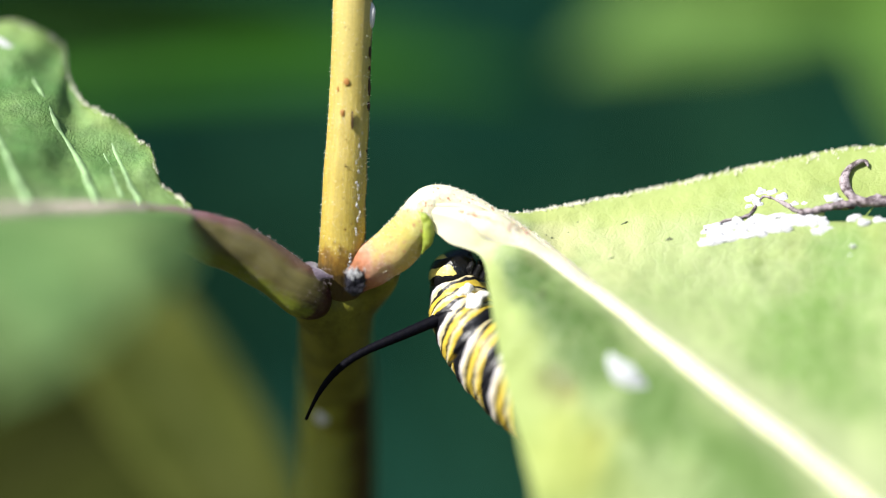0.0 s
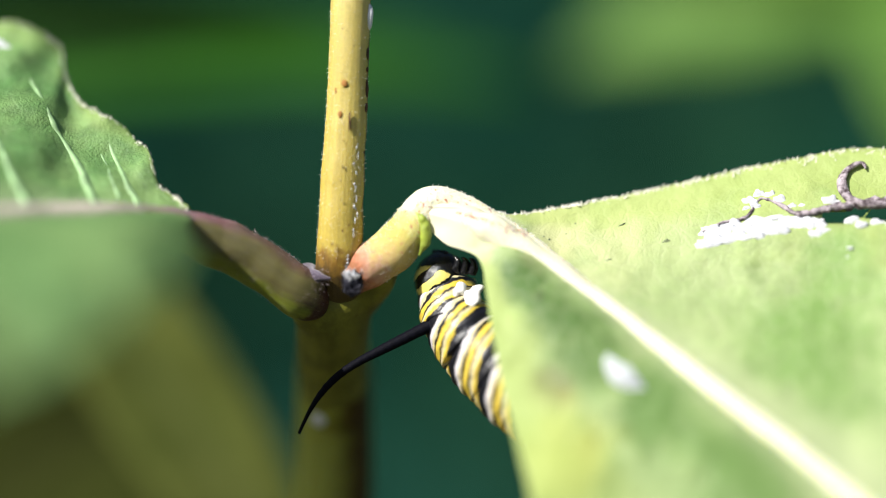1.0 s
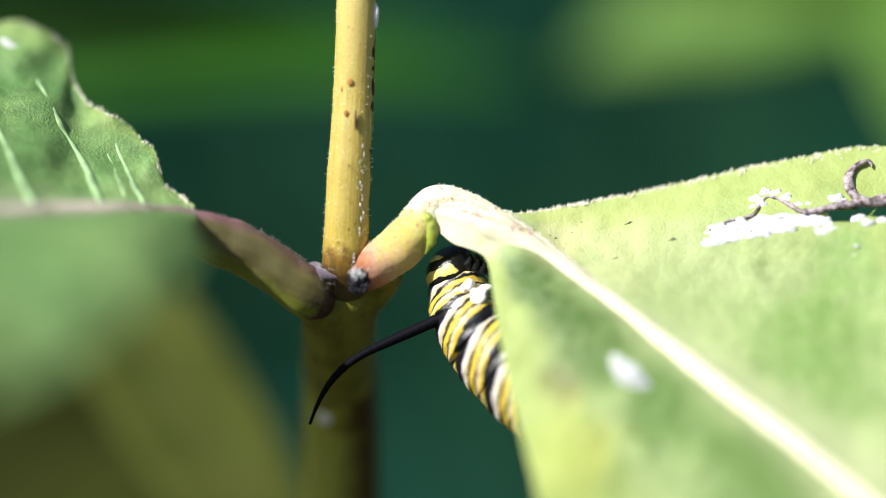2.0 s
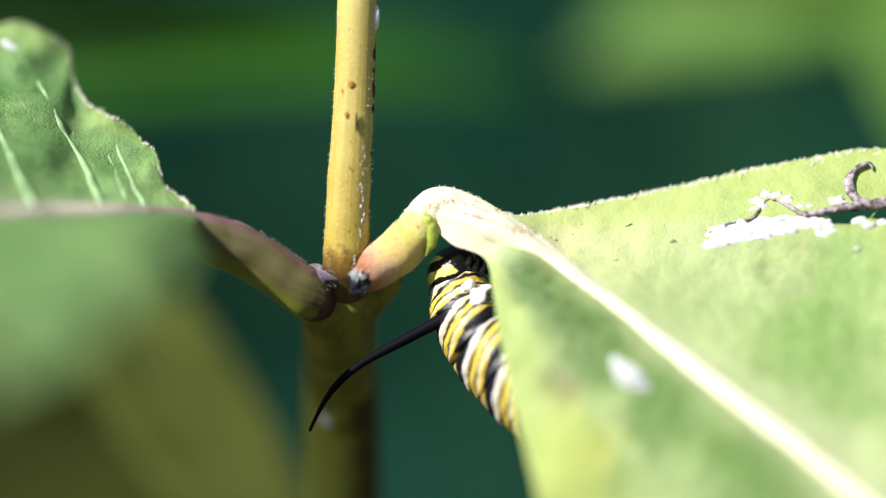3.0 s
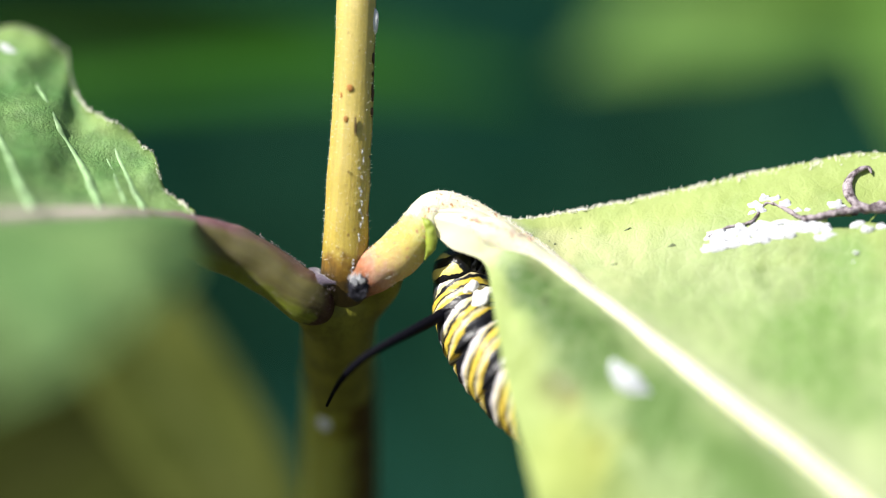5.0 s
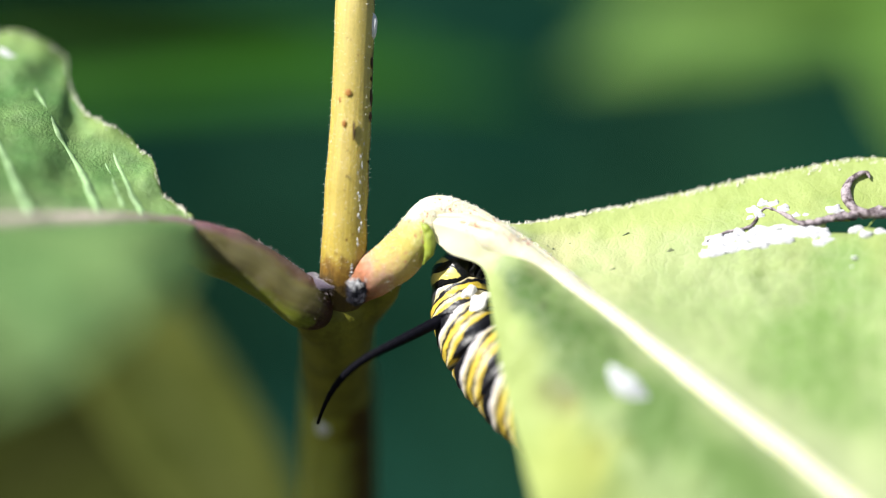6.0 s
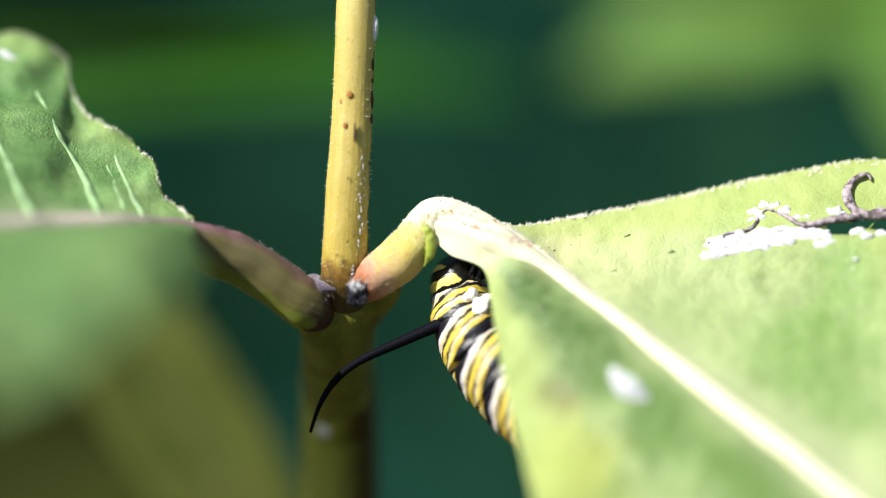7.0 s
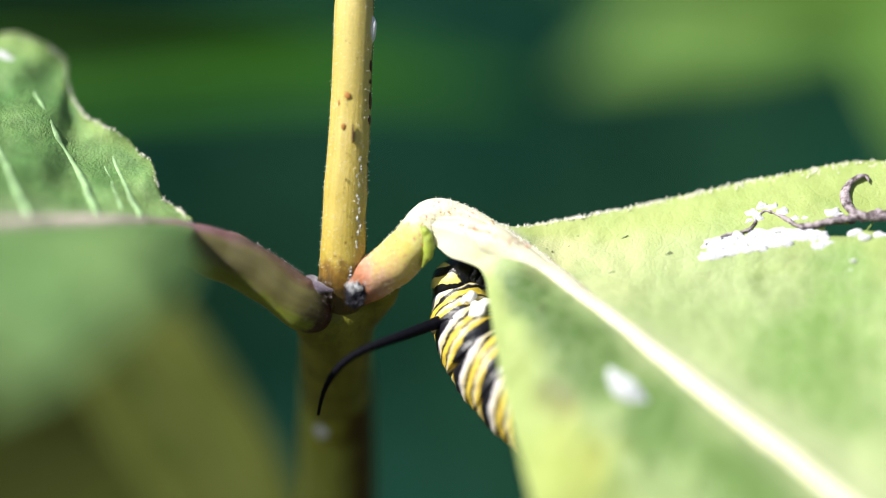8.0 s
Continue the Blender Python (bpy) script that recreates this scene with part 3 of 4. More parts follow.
part("petiole_lip", tube(bmesh.new(), LIP, [(0, 0.04), (0.3, 0.34), (0.7, 0.42), (1, 0.08)], 40, 18, 0.25, 0.4), LIP_GREEN, plant, "yellow-green curled lip of the leaf stalk")
part("petiole_hair", stalk_hairs(ARCH, ARCH_R, 2200, 0.2, rng, 0.12, width=0.018), HAIR, plant, kind="stuff")
RIDGE = [p for p in (blade.at(s, 0.0) - blade.normal(s, 0.0) * 0.12 - Vector((0, 0, 0.55)) for s in [0.1, 0.16, 0.22, 0.3, 0.4, 0.55, 0.7, 0.85, 0.98])]
RIDGE_R = [(0, 0.6), (0.15, 1.12), (0.5, 1.02), (1, 0.8)]
part("midrib", tube(bmesh.new(), RIDGE, RIDGE_R, 90, 18, 0.08, 1.5), RIB_CREAM, leaf, "thick cream-white midrib")
part("margin_hair", margin_hairs(blade, 1.0, 1000, 0.34, rng, 0.0, 0.8, 0.05), HAIR, leaf, kind="stuff")
for s0, s1, v1 in ((0.25, 0.38, 0.9), (0.34, 0.5, 0.9), (0.43, 0.60, 0.88), (0.53, 0.70, 0.88), (0.63, 0.78, 0.86), (0.28, 0.38, -0.9), (0.38, 0.5, -0.88), (0.48, 0.62, -0.88), (0.58, 0.72, -0.86)):
    part("vein", blade.vein(s0, s1, v1, 0.13, 0.5, 0.0), VEIN_FAINT, leaf)


BLADE_GRID = np.array([blade.at(i / 120, j / 40) for i in range(121) for j in range(-40, 41)])


def on_leaf(x, z, lift=0.0):
    """The point of the blade in front of (x, z)."""
    k = np.argmin((BLADE_GRID[:, 0] - x) ** 2 + (BLADE_GRID[:, 2] - z) ** 2)
    return Vector((x, BLADE_GRID[k, 1] - lift, z))


def on_stalk(x, z, lift=0.0):
    """The foremost point of the arched stalk, the midrib or the blade at (x, z)."""
    y = on_leaf(x, z).y
    for line, radii in ((ARCH, ARCH_R), (RIDGE, RIDGE_R)):
        for i in range(81):
            c, r = spline(line, i / 80), value(radii, i / 80)
            d = (c.x - x) ** 2 + (c.z - z) ** 2
            if d < r * r:
                y = min(y, c.y - math.sqrt(r * r - d))
    return Vector((x, y - lift, z))


scar = [on_leaf(x, z, 0.32) for x, z in ((17.6, 1.3), (19.0, 1.9), (20.6, 2.3), (21.7, 3.5), (22.8, 3.2), (24.0, 2.5), (26.0, 2.85), (28.0, 3.1), (30.6, 3.5))]
part("scar", tube(bmesh.new(), scar, [(0, 0.05), (0.25, 0.10), (0.45, 0.11), (0.6, 0.17), (0.8, 0.28), (1, 0.3)], 110, 10, 0.9, 0.35), SCAR, leaf, "dry brown rim of the tear")
curl = [on_leaf(x, z, lift) for x, z, lift in ((30.6, 3.2, 0.3), (28.9, 3.1, 0.45), (27.6, 3.5, 0.5), (27.2, 4.6, 0.5), (27.8, 5.6, 0.5), (28.7, 6.0, 0.45), (28.9, 5.6, 0.4))]
part("curled_shred", tube(bmesh.new(), curl, [(0, 0.40), (0.4, 0.40), (0.7, 0.27), (0.9, 0.16), (1, 0.05)], 90, 14, 0.22, 0.5, flat=0.7), SCAR, leaf, "curled brown shred of dried leaf")
crust = bmesh.new()
for k in range(170):
    x = 17.7 + 7.7 * k / 169 + rng.uniform(-0.2, 0.2)
    z = value([(17.7, 0.75), (19.5, 1.15), (21.5, 1.55), (23.5, 1.75), (25.4, 1.7)], x) + rng.uniform(-0.55, 0.5) * (1.15 if x < 23 else 0.6)
    lump(crust, on_leaf(x, z, 0.12), (rng.uniform(0.3, 0.7), 0.05, rng.uniform(0.2, 0.38)), 0.6, 0.25, k * 1.7, Matrix.Rotation(rng.uniform(-0.4, 0.4), 4, "Y"), level=2)
for x, z, r in ((21.0, 3.3, 0.35), (21.7, 3.75, 0.35), (22.5, 3.6, 0.38), (23.2, 3.2, 0.32), (20.7, 2.7, 0.25), (21.3, 3.0, 0.3), (22.9, 3.4, 0.3), (23.7, 2.9, 0.3), (25.4, 1.1, 0.5), (25.1, 1.5, 0.4), (26.4, 3.3, 0.4), (24.4, 3.0, 0.2)):
    lump(crust, on_leaf(x, z, 0.12), (r * 1.5, 0.06, r * 1.1), 0.7, 0.3, x, level=3)
part("latex", crust, LATEX, leaf, "crust of dried white latex along the tear")
for x, z, r in ((27.6, 2.0, 0.4), (28.2, 1.75, 0.35), (29.2, 1.85, 0.4), (30.2, 1.8, 0.35), (27.2, 0.2, 0.16), (27.0, -0.4, 0.09)):
    part("latex", lump(bmesh.new(), on_leaf(x, z, 0.14), (r * 1.3, 0.13, r * 0.8), 0.7, 0.35, x, level=2), LATEX, leaf)

# leaf on the other side of the node, turned edge-on
ARCH_B = [(-8.15, 2.10, -4.05), (-9.45, 0.12, -2.90), (-11.22, -0.42, -1.64), (-13.08, -0.84, -0.34), (-15.11, -1.40, 0.53), (-17.24, -2.45, 1.28), (-20.47, -4.55, 2.25), (-24.77, -7.00, 2.17)]
ARCH_BR = [(0, 1.0), (0.12, 1.72), (0.4, 1.7), (0.58, 1.7), (0.72, 1.4), (0.85, 0.8), (1, 0.55)]
RIB_B = [(-16.53, -2.10, 2.11), (-17.75, -2.80, 2.36), (-19.42, -3.64, 2.38), (-21.01, -4.62, 2.33), (-22.70, -5.46, 2.24), (-24.51, -6.51, 2.18), (-26.40, -7.84, 2.12), (-28.54, -9.45, 2.02), (-32.13, -11.90, 1.91), (-36.58, -15.40, 1.55), (-40.37, -18.90, 1.01)]
TOP_B = [(-16.93, -1.96, 2.98), (-18.87, -0.84, 4.15), (-20.00, 0.60, 6.65), (-22.47, 1.80, 8.66), (-24.87, 3.20, 10.32), (-26.24, 4.40, 11.91), (-26.91, 5.60, 13.94), (-29.04, 6.60, 15.65), (-31.63, 7.00, 16.10), (-36.86, 4.00, 14.64), (-40.54, -18.90, 1.18)]
LOW_B = [(-15.51, -10.00, 0.57), (-14.31, -18.00, -0.46), (-14.33, -24.00, -1.53), (-15.23, -27.00, -2.40), (-16.30, -29.00, -3.39), (-17.32, -31.00, -4.40), (-18.64, -32.00, -5.45), (-20.25, -33.00, -6.37), (-22.25, -33.00, -7.23), (-25.48, -31.00, -7.38), (-40.31, -18.90, 0.88)]
blade_b = Leaf(RIB_B, TOP_B, LOW_B, 0.8, -12.0, 1.1, 3.0, 0.9, 6.0, fade=((0, 0.2), (0.25, 1), (1, 1)))
leaf_b = thicken(part("leaf", blade_b.mesh(240, 80, one_rim=True), LEAF_DEEP, plant, "crinkled green leaf with a purple-grey midrib"), 0.28)
part("petiole", tube(bmesh.new(), ARCH_B, ARCH_BR, 90, 28, 0.10, 1.6, up=(0, -0.1, 1)), PETIOLE_PURPLE, plant, "purple-brown leaf stalk, green underneath")
part("petiole_hair", stalk_hairs(ARCH_B, ARCH_BR, 1500, 0.22, rng, 0.10, 0.82, 0.008), DOWN, plant, kind="stuff")
RIDGE_B = [blade_b.at(s, 0.0) + Vector((0, -0.8, 0.1)) for s in (0.2, 0.35, 0.5, 0.65, 0.8, 0.98)]
part("midrib", tube(bmesh.new(), RIDGE_B, [(0, 0.3), (0.15, 0.6), (0.3, 0.72), (0.6, 0.66), (1, 0.15)], 60, 14, 0.08, 1.5), RIB_GREY, leaf_b, "greyish pink midrib")
part("margin_hair", margin_hairs(blade_b, 1.0, 620, 0.36, rng, 0.0, 0.9, 0.032), HAIR, leaf_b, kind="stuff")


PLACES = [(i / 160, j / 60) for i in range(161) for j in range(61)]
GRID_B = np.array([blade_b.at(*p) for p in PLACES])
VIEW_B = GRID_B[:, [0, 2]] / (GRID_B[:, 1:2] + 130)


def behind(p, lift):
    """The place of the crinkled blade that is seen through p, lifted off it."""
    k = np.argmin(((VIEW_B - np.array((p.x, p.z)) / (p.y + 130)) ** 2).sum(axis=1))
    return blade_b.at(*PLACES[k]) + blade_b.normal(*PLACES[k]) * lift


for way, r in ((((-21.78, 0, 3.41), (-22.55, 0, 5.4), (-23.5, 0, 7.3), (-24.27, 0, 8.65)), 0.24), (((-23.28, 0.00, 2.79), (-24.46, 0.00, 5.40), (-25.88, 0.00, 7.77), (-27.14, 0.00, 10.30), (-28.18, 0.00, 12.36)), 0.46), (((-20.44, 0.00, 2.87), (-21.44, 0.00, 4.71), (-22.20, 0.00, 6.62), (-22.74, 0.00, 7.85)), 0.36), (((-28.02, 0.00, 2.79), (-29.06, 0.00, 5.09), (-30.24, 0.00, 7.69), (-31.54, 0.00, 10.37)), 0.5)):
    part("vein", tube(bmesh.new(), [behind(spline(way, i / 24), 0.02) for i in range(0, 25, 3)], [(0, r * 0.72), (0.5, r * 0.5), (0.85, r * 0.35), (1, r * 0.1)], 90, 12, 0.22, 0.9), VEIN_PALE, leaf_b)
for s0, s1, v1, r in ((0.22, 0.34, -0.9, 0.2), (0.38, 0.54, -0.9, 0.22), (0.55, 0.7, -0.9, 0.22)):
    part("vein", blade_b.vein(s0, s1, v1, r, 0.5, -0.10), VEIN_PALE, leaf_b)

part("latex_drop", lump(bmesh.new(), behind(Vector((-29.48, 0.00, 13.67)), 0.1), (1.1, 0.15, 0.3), 0.5, 0.5, 6.0, Matrix.Rotation(0.6, 4, "Y")), LATEX, leaf_b, "white smear of latex on the blade")
for at, size in (((-6.09, -1.54, 8.59), (0.09, 0.10, 0.66)), ((-6.54, -1.61, 5.56), (0.05, 0.08, 0.07)), ((-7.26, -1.61, 0.42), (0.05, 0.08, 0.07))):
    part("stem_scar", lump(bmesh.new(), at, size, 0.5, 0.35, size[2] * 9, level=2), STEM_SPOT, plant)
for at, size in (((-6.47, -1.43, 11.17), (0.20, 0.05, 0.26)), ((-7.02, -1.12, 10.74), (0.13, 0.05, 0.20)), ((-6.75, -1.42, 9.1), (0.14, 0.05, 0.24))):
    part("stem_spot", lump(bmesh.new(), at, size, 0.5, 0.35, size[2] * 9, level=2), STEM_RUST, plant)
for at, size in (((-4.94, -0.50, 13.3), (0.10, 0.14, 0.42)), ((-4.95, -0.50, 12.2), (0.09, 0.14, 0.24)), ((-4.99, -0.50, 10.9), (0.12, 0.14, 0.55)), ((-5.03, -0.50, 9.6), (0.10, 0.14, 0.3)), ((-5.14, -0.60, 6.6), (0.07, 0.1, 0.12)), ((-6.50, -1.58, 7.3), (0.05, 0.06, 0.06)), ((-6.65, -1.62, 3.4), (0.06, 0.06, 0.08))):
    part("stem_scar", lump(bmesh.new(), at, size, 0.6, 0.3, size[2] * 7, level=2), STEM_SPOT, plant)
for x, z, a, b in ((8.75, 1.55, 0.16, 0.05), (9.1, 1.78, 0.22, 0.06), (9.45, 1.98, 0.12, 0.05), (8.5, 1.1, 0.10, 0.06), (6.95, 0.92, 0.09, 0.06), (7.3, 0.72, 0.16, 0.07), (15.2, 0.62, 0.26, 0.16), (12.3, 1.75, 0.25, 0.06), (11.2, -0.7, 0.35, 0.10)):
    part("blemish", lump(bmesh.new(), on_leaf(x, z, 0.13), (a, 0.03, b), 0.7, 0.12, x, Matrix.Rotation(-0.5, 4, "Y"), level=2), BLEMISH, leaf)
sap = bmesh.new()
for k in range(46):
    f = k / 46 + rng.uniform(-0.01, 0.01)
    if rng.random() < 0.35:
        continue
    x = value([(0, 0.35), (0.25, 0.62), (0.5, 0.95), (1, 0.95)], f) + rng.gauss(0, 0.07)
    c = spline(UPPER, 0.15 + 0.40 * f)
    n = rng.uniform(0.06, 0.26)
    r = value(UPPER_R, 0.15 + 0.40 * f)
    y = -math.sqrt(r * r - x * x)
    tube(sap, [c + Vector((x, y, -n)), c + Vector((x + rng.gauss(0, 0.03), y - 0.02, 0)), c + Vector((x + rng.gauss(0, 0.02), y, n))], [(0, 0.01), (0.5, rng.uniform(0.03, 0.12 - 0.05 * f)), (1, 0.01)], 8, 6, 0.6, 0.15)
part("dried_sap", sap, LATEX, plant, "thin glinting streak of dried sap", kind="stuff")
freckles = bmesh.new()
for k in range(190):
    f = rng.random()
    x, z = 0.9 + 5.0 * f, 2.66 - 1.6 * f + rng.gauss(0, 0.09 + 0.10 * f)
    lump(freckles, on_stalk(x, z, 0.01), (rng.uniform(0.03, 0.10), 0.04, rng.uniform(0.02, 0.05)), 0.6, 0.2, k, Matrix.Rotation(0.5, 4, "Y"), level=1)
part("freckles", freckles, FRECKLE, plant, "reddish freckles on the arched stalk", kind="stuff")
part("latex_drop", lump(bmesh.new(), (-4.89, -0.35, 15.77), (0.36, 0.3, 0.95), 0.25, 0.6, 3.0), LATEX, plant, "white latex drop on the stem")
part("latex_drop", lump(bmesh.new(), (-8.62, 7.60, -12.05), (0.55, 0.4, 0.6), 0.3, 0.6, 5.0), LATEX, plant, "white latex drop on the stem")
part("latex_drop", lump(bmesh.new(), on_leaf(11.75, -8.15, 0.3), (1.75, 0.28, 0.72), 0.45, 0.9, 8.0, Matrix.Rotation(0.72, 4, "Y")), LATEX_THIN, leaf, "white smear of latex on the blade")


# ---- things behind ----
def far_leaf(parent, base, tip, width, lean, material, label="", bow=0.12, seed=0.0):
    """A broad leaf from base to tip; lean is the way its face is turned."""
    b, t = Vector(base), Vector(tip)
    d = (t - b)
    side = d.normalized().cross(Vector(lean)).normalized()
    nrm = side.cross(d.normalized())
    rib = [b + d * f + nrm * d.length * bow * math.sin(math.pi * f) for f in (0, .2, .4, .6, .8, 1)]
    shape = (0.05, 0.75, 1.0, 0.9, 0.55, 0.02)
    up = [p + side * width * 0.5 * w + nrm * width * 0.12 * w for p, w in zip(rib, shape)]
    low = [p - side * width * 0.5 * w + nrm * width * 0.12 * w for p, w in zip(rib, shape)]
    lf = Leaf(rib, up, low, 0, 0, width * 0.04, width * 0.5, width * 0.01, seed, nrm)
    ob = thicken(part("leaf", lf.mesh(26, 12), material, parent, label), 0.4)
    part("midrib", tube(bmesh.new(), [lf.at(f, 0) for f in (0, .2, .4, .6, .8, 1)], [(0, width * 0.028), (1, width * 0.006)], 20, 8), material, ob)
    return ob


olive = thing("young_milkweed", (0, 0, HEIGHT), "young milkweed beside the stem, olive leaves, one darkened for shade", "plant")
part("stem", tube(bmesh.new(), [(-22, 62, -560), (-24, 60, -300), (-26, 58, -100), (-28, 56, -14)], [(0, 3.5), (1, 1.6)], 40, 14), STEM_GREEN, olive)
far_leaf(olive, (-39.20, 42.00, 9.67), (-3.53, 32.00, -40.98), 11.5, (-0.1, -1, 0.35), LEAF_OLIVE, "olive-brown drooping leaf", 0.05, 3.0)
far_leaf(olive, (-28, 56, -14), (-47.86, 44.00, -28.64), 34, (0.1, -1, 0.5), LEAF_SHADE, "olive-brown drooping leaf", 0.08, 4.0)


def neighbour(x, y, top, leaves, label, seed, green):
    """A milkweed further off: a stem with big leaves."""
    ob = thing("milkweed", (x * MM, y * MM, 0), label, "plant", "milkweeds behind")
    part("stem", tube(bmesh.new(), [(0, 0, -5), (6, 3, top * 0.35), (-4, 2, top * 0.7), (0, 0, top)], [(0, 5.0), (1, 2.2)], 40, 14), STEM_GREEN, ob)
    for k, (b, t, w, lean) in enumerate(leaves):
        o = Vector((x, y, -HEIGHT * 1000))
        far_leaf(ob, Vector(b) - o, Vector(t) - o, w, lean, green, "", 0.1, seed + k)
    return ob


neighbour(59.3, 85, 560, [
    ((59.26, 85.00, 31.72), (13.87, 88.00, 21.12), 16.1, (0.1, -0.9, 0.45)),
    ((59.26, 85.00, 31.72), (48.96, 62.00, 7.41), 20.9, (-0.2, -0.8, 0.6)),
    ((59.26, 85.00, 31.72), (13.87, 88.00, 32.80), 11.4, (0, -0.8, 0.6)),
    ((59.26, 85.00, 31.72), (97.32, 88.00, 20.61), 16.5, (0, -0.8, 0.6))], "sunlit milkweed out of focus behind", 11.0, LEAF_FAR)
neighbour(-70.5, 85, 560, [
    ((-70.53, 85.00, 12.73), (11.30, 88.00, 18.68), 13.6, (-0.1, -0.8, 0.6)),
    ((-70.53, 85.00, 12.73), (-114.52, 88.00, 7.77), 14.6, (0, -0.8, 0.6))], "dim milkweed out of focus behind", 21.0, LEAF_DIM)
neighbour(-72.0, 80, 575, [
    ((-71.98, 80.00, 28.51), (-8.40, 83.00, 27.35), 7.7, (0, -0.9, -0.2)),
    ((-71.98, 80.00, 28.51), (-111.90, 83.00, 40.21), 12.4, (0, -0.9, -0.2))], "milkweed out of focus behind, shade put into its dark leaves", 31.0, LEAF_DARK)

thicket = bmesh.new()
for k in range(420):
    c = Vector((rng.uniform(-1500, 1500), rng.uniform(1300, 2300), rng.uniform(0, 1500)))
    d = Vector((rng.uniform(-1, 1), rng.uniform(-0.6, 0.6), rng.uniform(-0.8, 0.5))).normalized()
    side = d.cross(Vector((rng.uniform(-.5, .5), -1, 0.6))).normalized()
    length, w = rng.uniform(110, 190), rng.uniform(28, 50)
    prev = None
    for i, f in enumerate((0.02, 0.8, 1.0, 0.75, 0.02)):
        p = c + d * length * i / 4 + Vector((0, 0, -0.25 * length * (i / 4) ** 2))
        row = [thicket.verts.new(p - side * w * f), thicket.verts.new(p + Vector((0, 6, -6))), thicket.verts.new(p + side * w * f)]
        if prev:
            for j in (0, 1):
                thicket.faces.new((prev[j], prev[j + 1], row[j + 1], row[j]))
        prev = row
tagged(part("thicket", thicket, THICKET, None), "thicket of leaves far behind, its shade put into dark colour", "foliage", kind="stuff")

bank = bmesh.new()
for k in range(900):
    base = Vector((rng.uniform(-1500, 1500), rng.uniform(1700, 2450), -10))
    top = base + Vector((rng.uniform(-90, 90), rng.uniform(-90, 60), rng.uniform(260, 460)))
    side = Vector((rng.uniform(9, 20), rng.uniform(-6, 6), 0))
    mid = base.lerp(top, 0.55) + Vector((0, 0, 40))
    a, b, c, d, e = (bank.verts.new(p) for p in (base - side, base + side, mid + side * 0.9, mid - side * 0.9, top))
    bank.faces.new((a, b, c, d)), bank.faces.new((d, c, e))
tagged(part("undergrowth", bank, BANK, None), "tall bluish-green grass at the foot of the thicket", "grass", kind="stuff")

# ---- the caterpillar ----
larva = thing("caterpillar", (0, 0, HEIGHT), "black, white and yellow banded caterpillar feeding under the leaf", "caterpillar")
SPINE = [(1.16, 1.60, -2.40), (1.17, 1.00, -4.05), (2.10, 0.30, -5.92), (3.60, -0.50, -7.68), (5.40, -1.40, -9.25), (7.10, -2.30, -10.70), (9.00, -3.20, -11.95), (11.20, -4.00, -13.10)]
# how far the fore end is carried off its place: seconds, right, up
SWAY = [(0, 0, 0), (0.5, -0.8, 0.1), (1.0, -0.75, 0.0), (1.5, -0.42, 0.2), (2.2, -0.4, 0.2), (3.0, -0.36, 0.3), (3.5, -0.12, 0.4), (4.0, 0.0, 0.45), (4.5, 0.05, 0.5),
        (5.2, 0.05, 0.5), (6.0, 0.05, 0.5), (6.5, -0.15, 0.45), (7.0, -0.08, 0.4), (7.5, 0.05, 0.45), (8.0, 0.15, 0.35)]
# nodding of the head: seconds, degrees of tip towards the stem, degrees of turn
NOD = [(0, 0, 0), (0.5, 12, 8), (1.0, 22, 14), (1.5, 14, 6), (2.2, 8, 8), (3.0, 10, 4), (3.5, 6, 2), (4.0, 3, 0), (4.5, 5, 2), (5.2, 8, 5), (6.0, 6, 3), (6.5, 13, 8), (7.0, 14, 6), (7.5, 8, 4), (8.0, 4, 3)]
# the feeler: seconds, its root to the right and up, degrees of fall at its root, at its tip, degrees of its bow towards the lens
FEELER = [(0, -0.46, -4.83, 23, 66, 6), (0.3, -0.61, -5.30, 21, 74, 0), (0.5, -0.69, -5.14, 24, 66, 0), (0.8, -0.84, -5.10, 26, 70, 0), (1, -1.01, -5.19, 27, 66, 0), (1.5, -0.60, -4.89, 22, 70, 6), 
          (1.6, -0.49, -4.99, 22, 70, 6), (1.7, -0.73, -4.78, 24, 70, 0), (2.8, -0.77, -4.98, 25, 70, 0), (2.9, -0.77, -4.81, 27, 70, 0), (3, -0.83, -4.87, 28, 66, 0), (3.5, -0.62, -4.70, 23, 70, 18), 
          (4, -0.69, -4.40, 22, 82, 6), (4.2, -0.59, -4.50, 26, 78, 18), (4.3, -0.61, -4.57, 25, 78, 12), (4.4, -0.63, -4.56, 25, 78, 18), (4.5, -0.56, -4.63, 38, 74, 48), (4.6, -0.60, -4.47, 26, 50, 56), 
          (4.7, -0.47, -4.08, 20, 62, 42), (5.8, -0.50, -4.33, 44, 70, 42), (5.9, -0.65, -4.33, 27, 70, 12), (6, -0.50, -4.20, 26, 70, 24), (6.1, -0.63, -4.32, 25, 78, 18), (6.2, -0.34, -4.36, 32, 78, 18), 
          (6.3, -0.69, -4.53, 28, 74, 6), (6.5, -0.85, -4.33, 27, 70, 0), (6.8, -0.48, -4.29, 28, 70, 0), (7, -0.80, -4.45, 24, 74, 0), (7.5, -0.77, -4.19, 23, 70, 12), (7.7, -0.78, -4.15, 18, 74, 24), 
          (7.9, -0.61, -4.29, 21, 78, 24), (8, -0.57, -4.18, 19, 78, 30)]
SEGMENT = 2.75
COUNT = 8


def state(table, t):
    """The row of a table at t seconds."""
    for a, b in zip(table, table[1:]):
        if t <= b[0]:
            f = (t - a[0]) / (b[0] - a[0])
            return [x + (y - x) * f for x, y in zip(a[1:], b[1:])]
    return list(table[-1][1:])


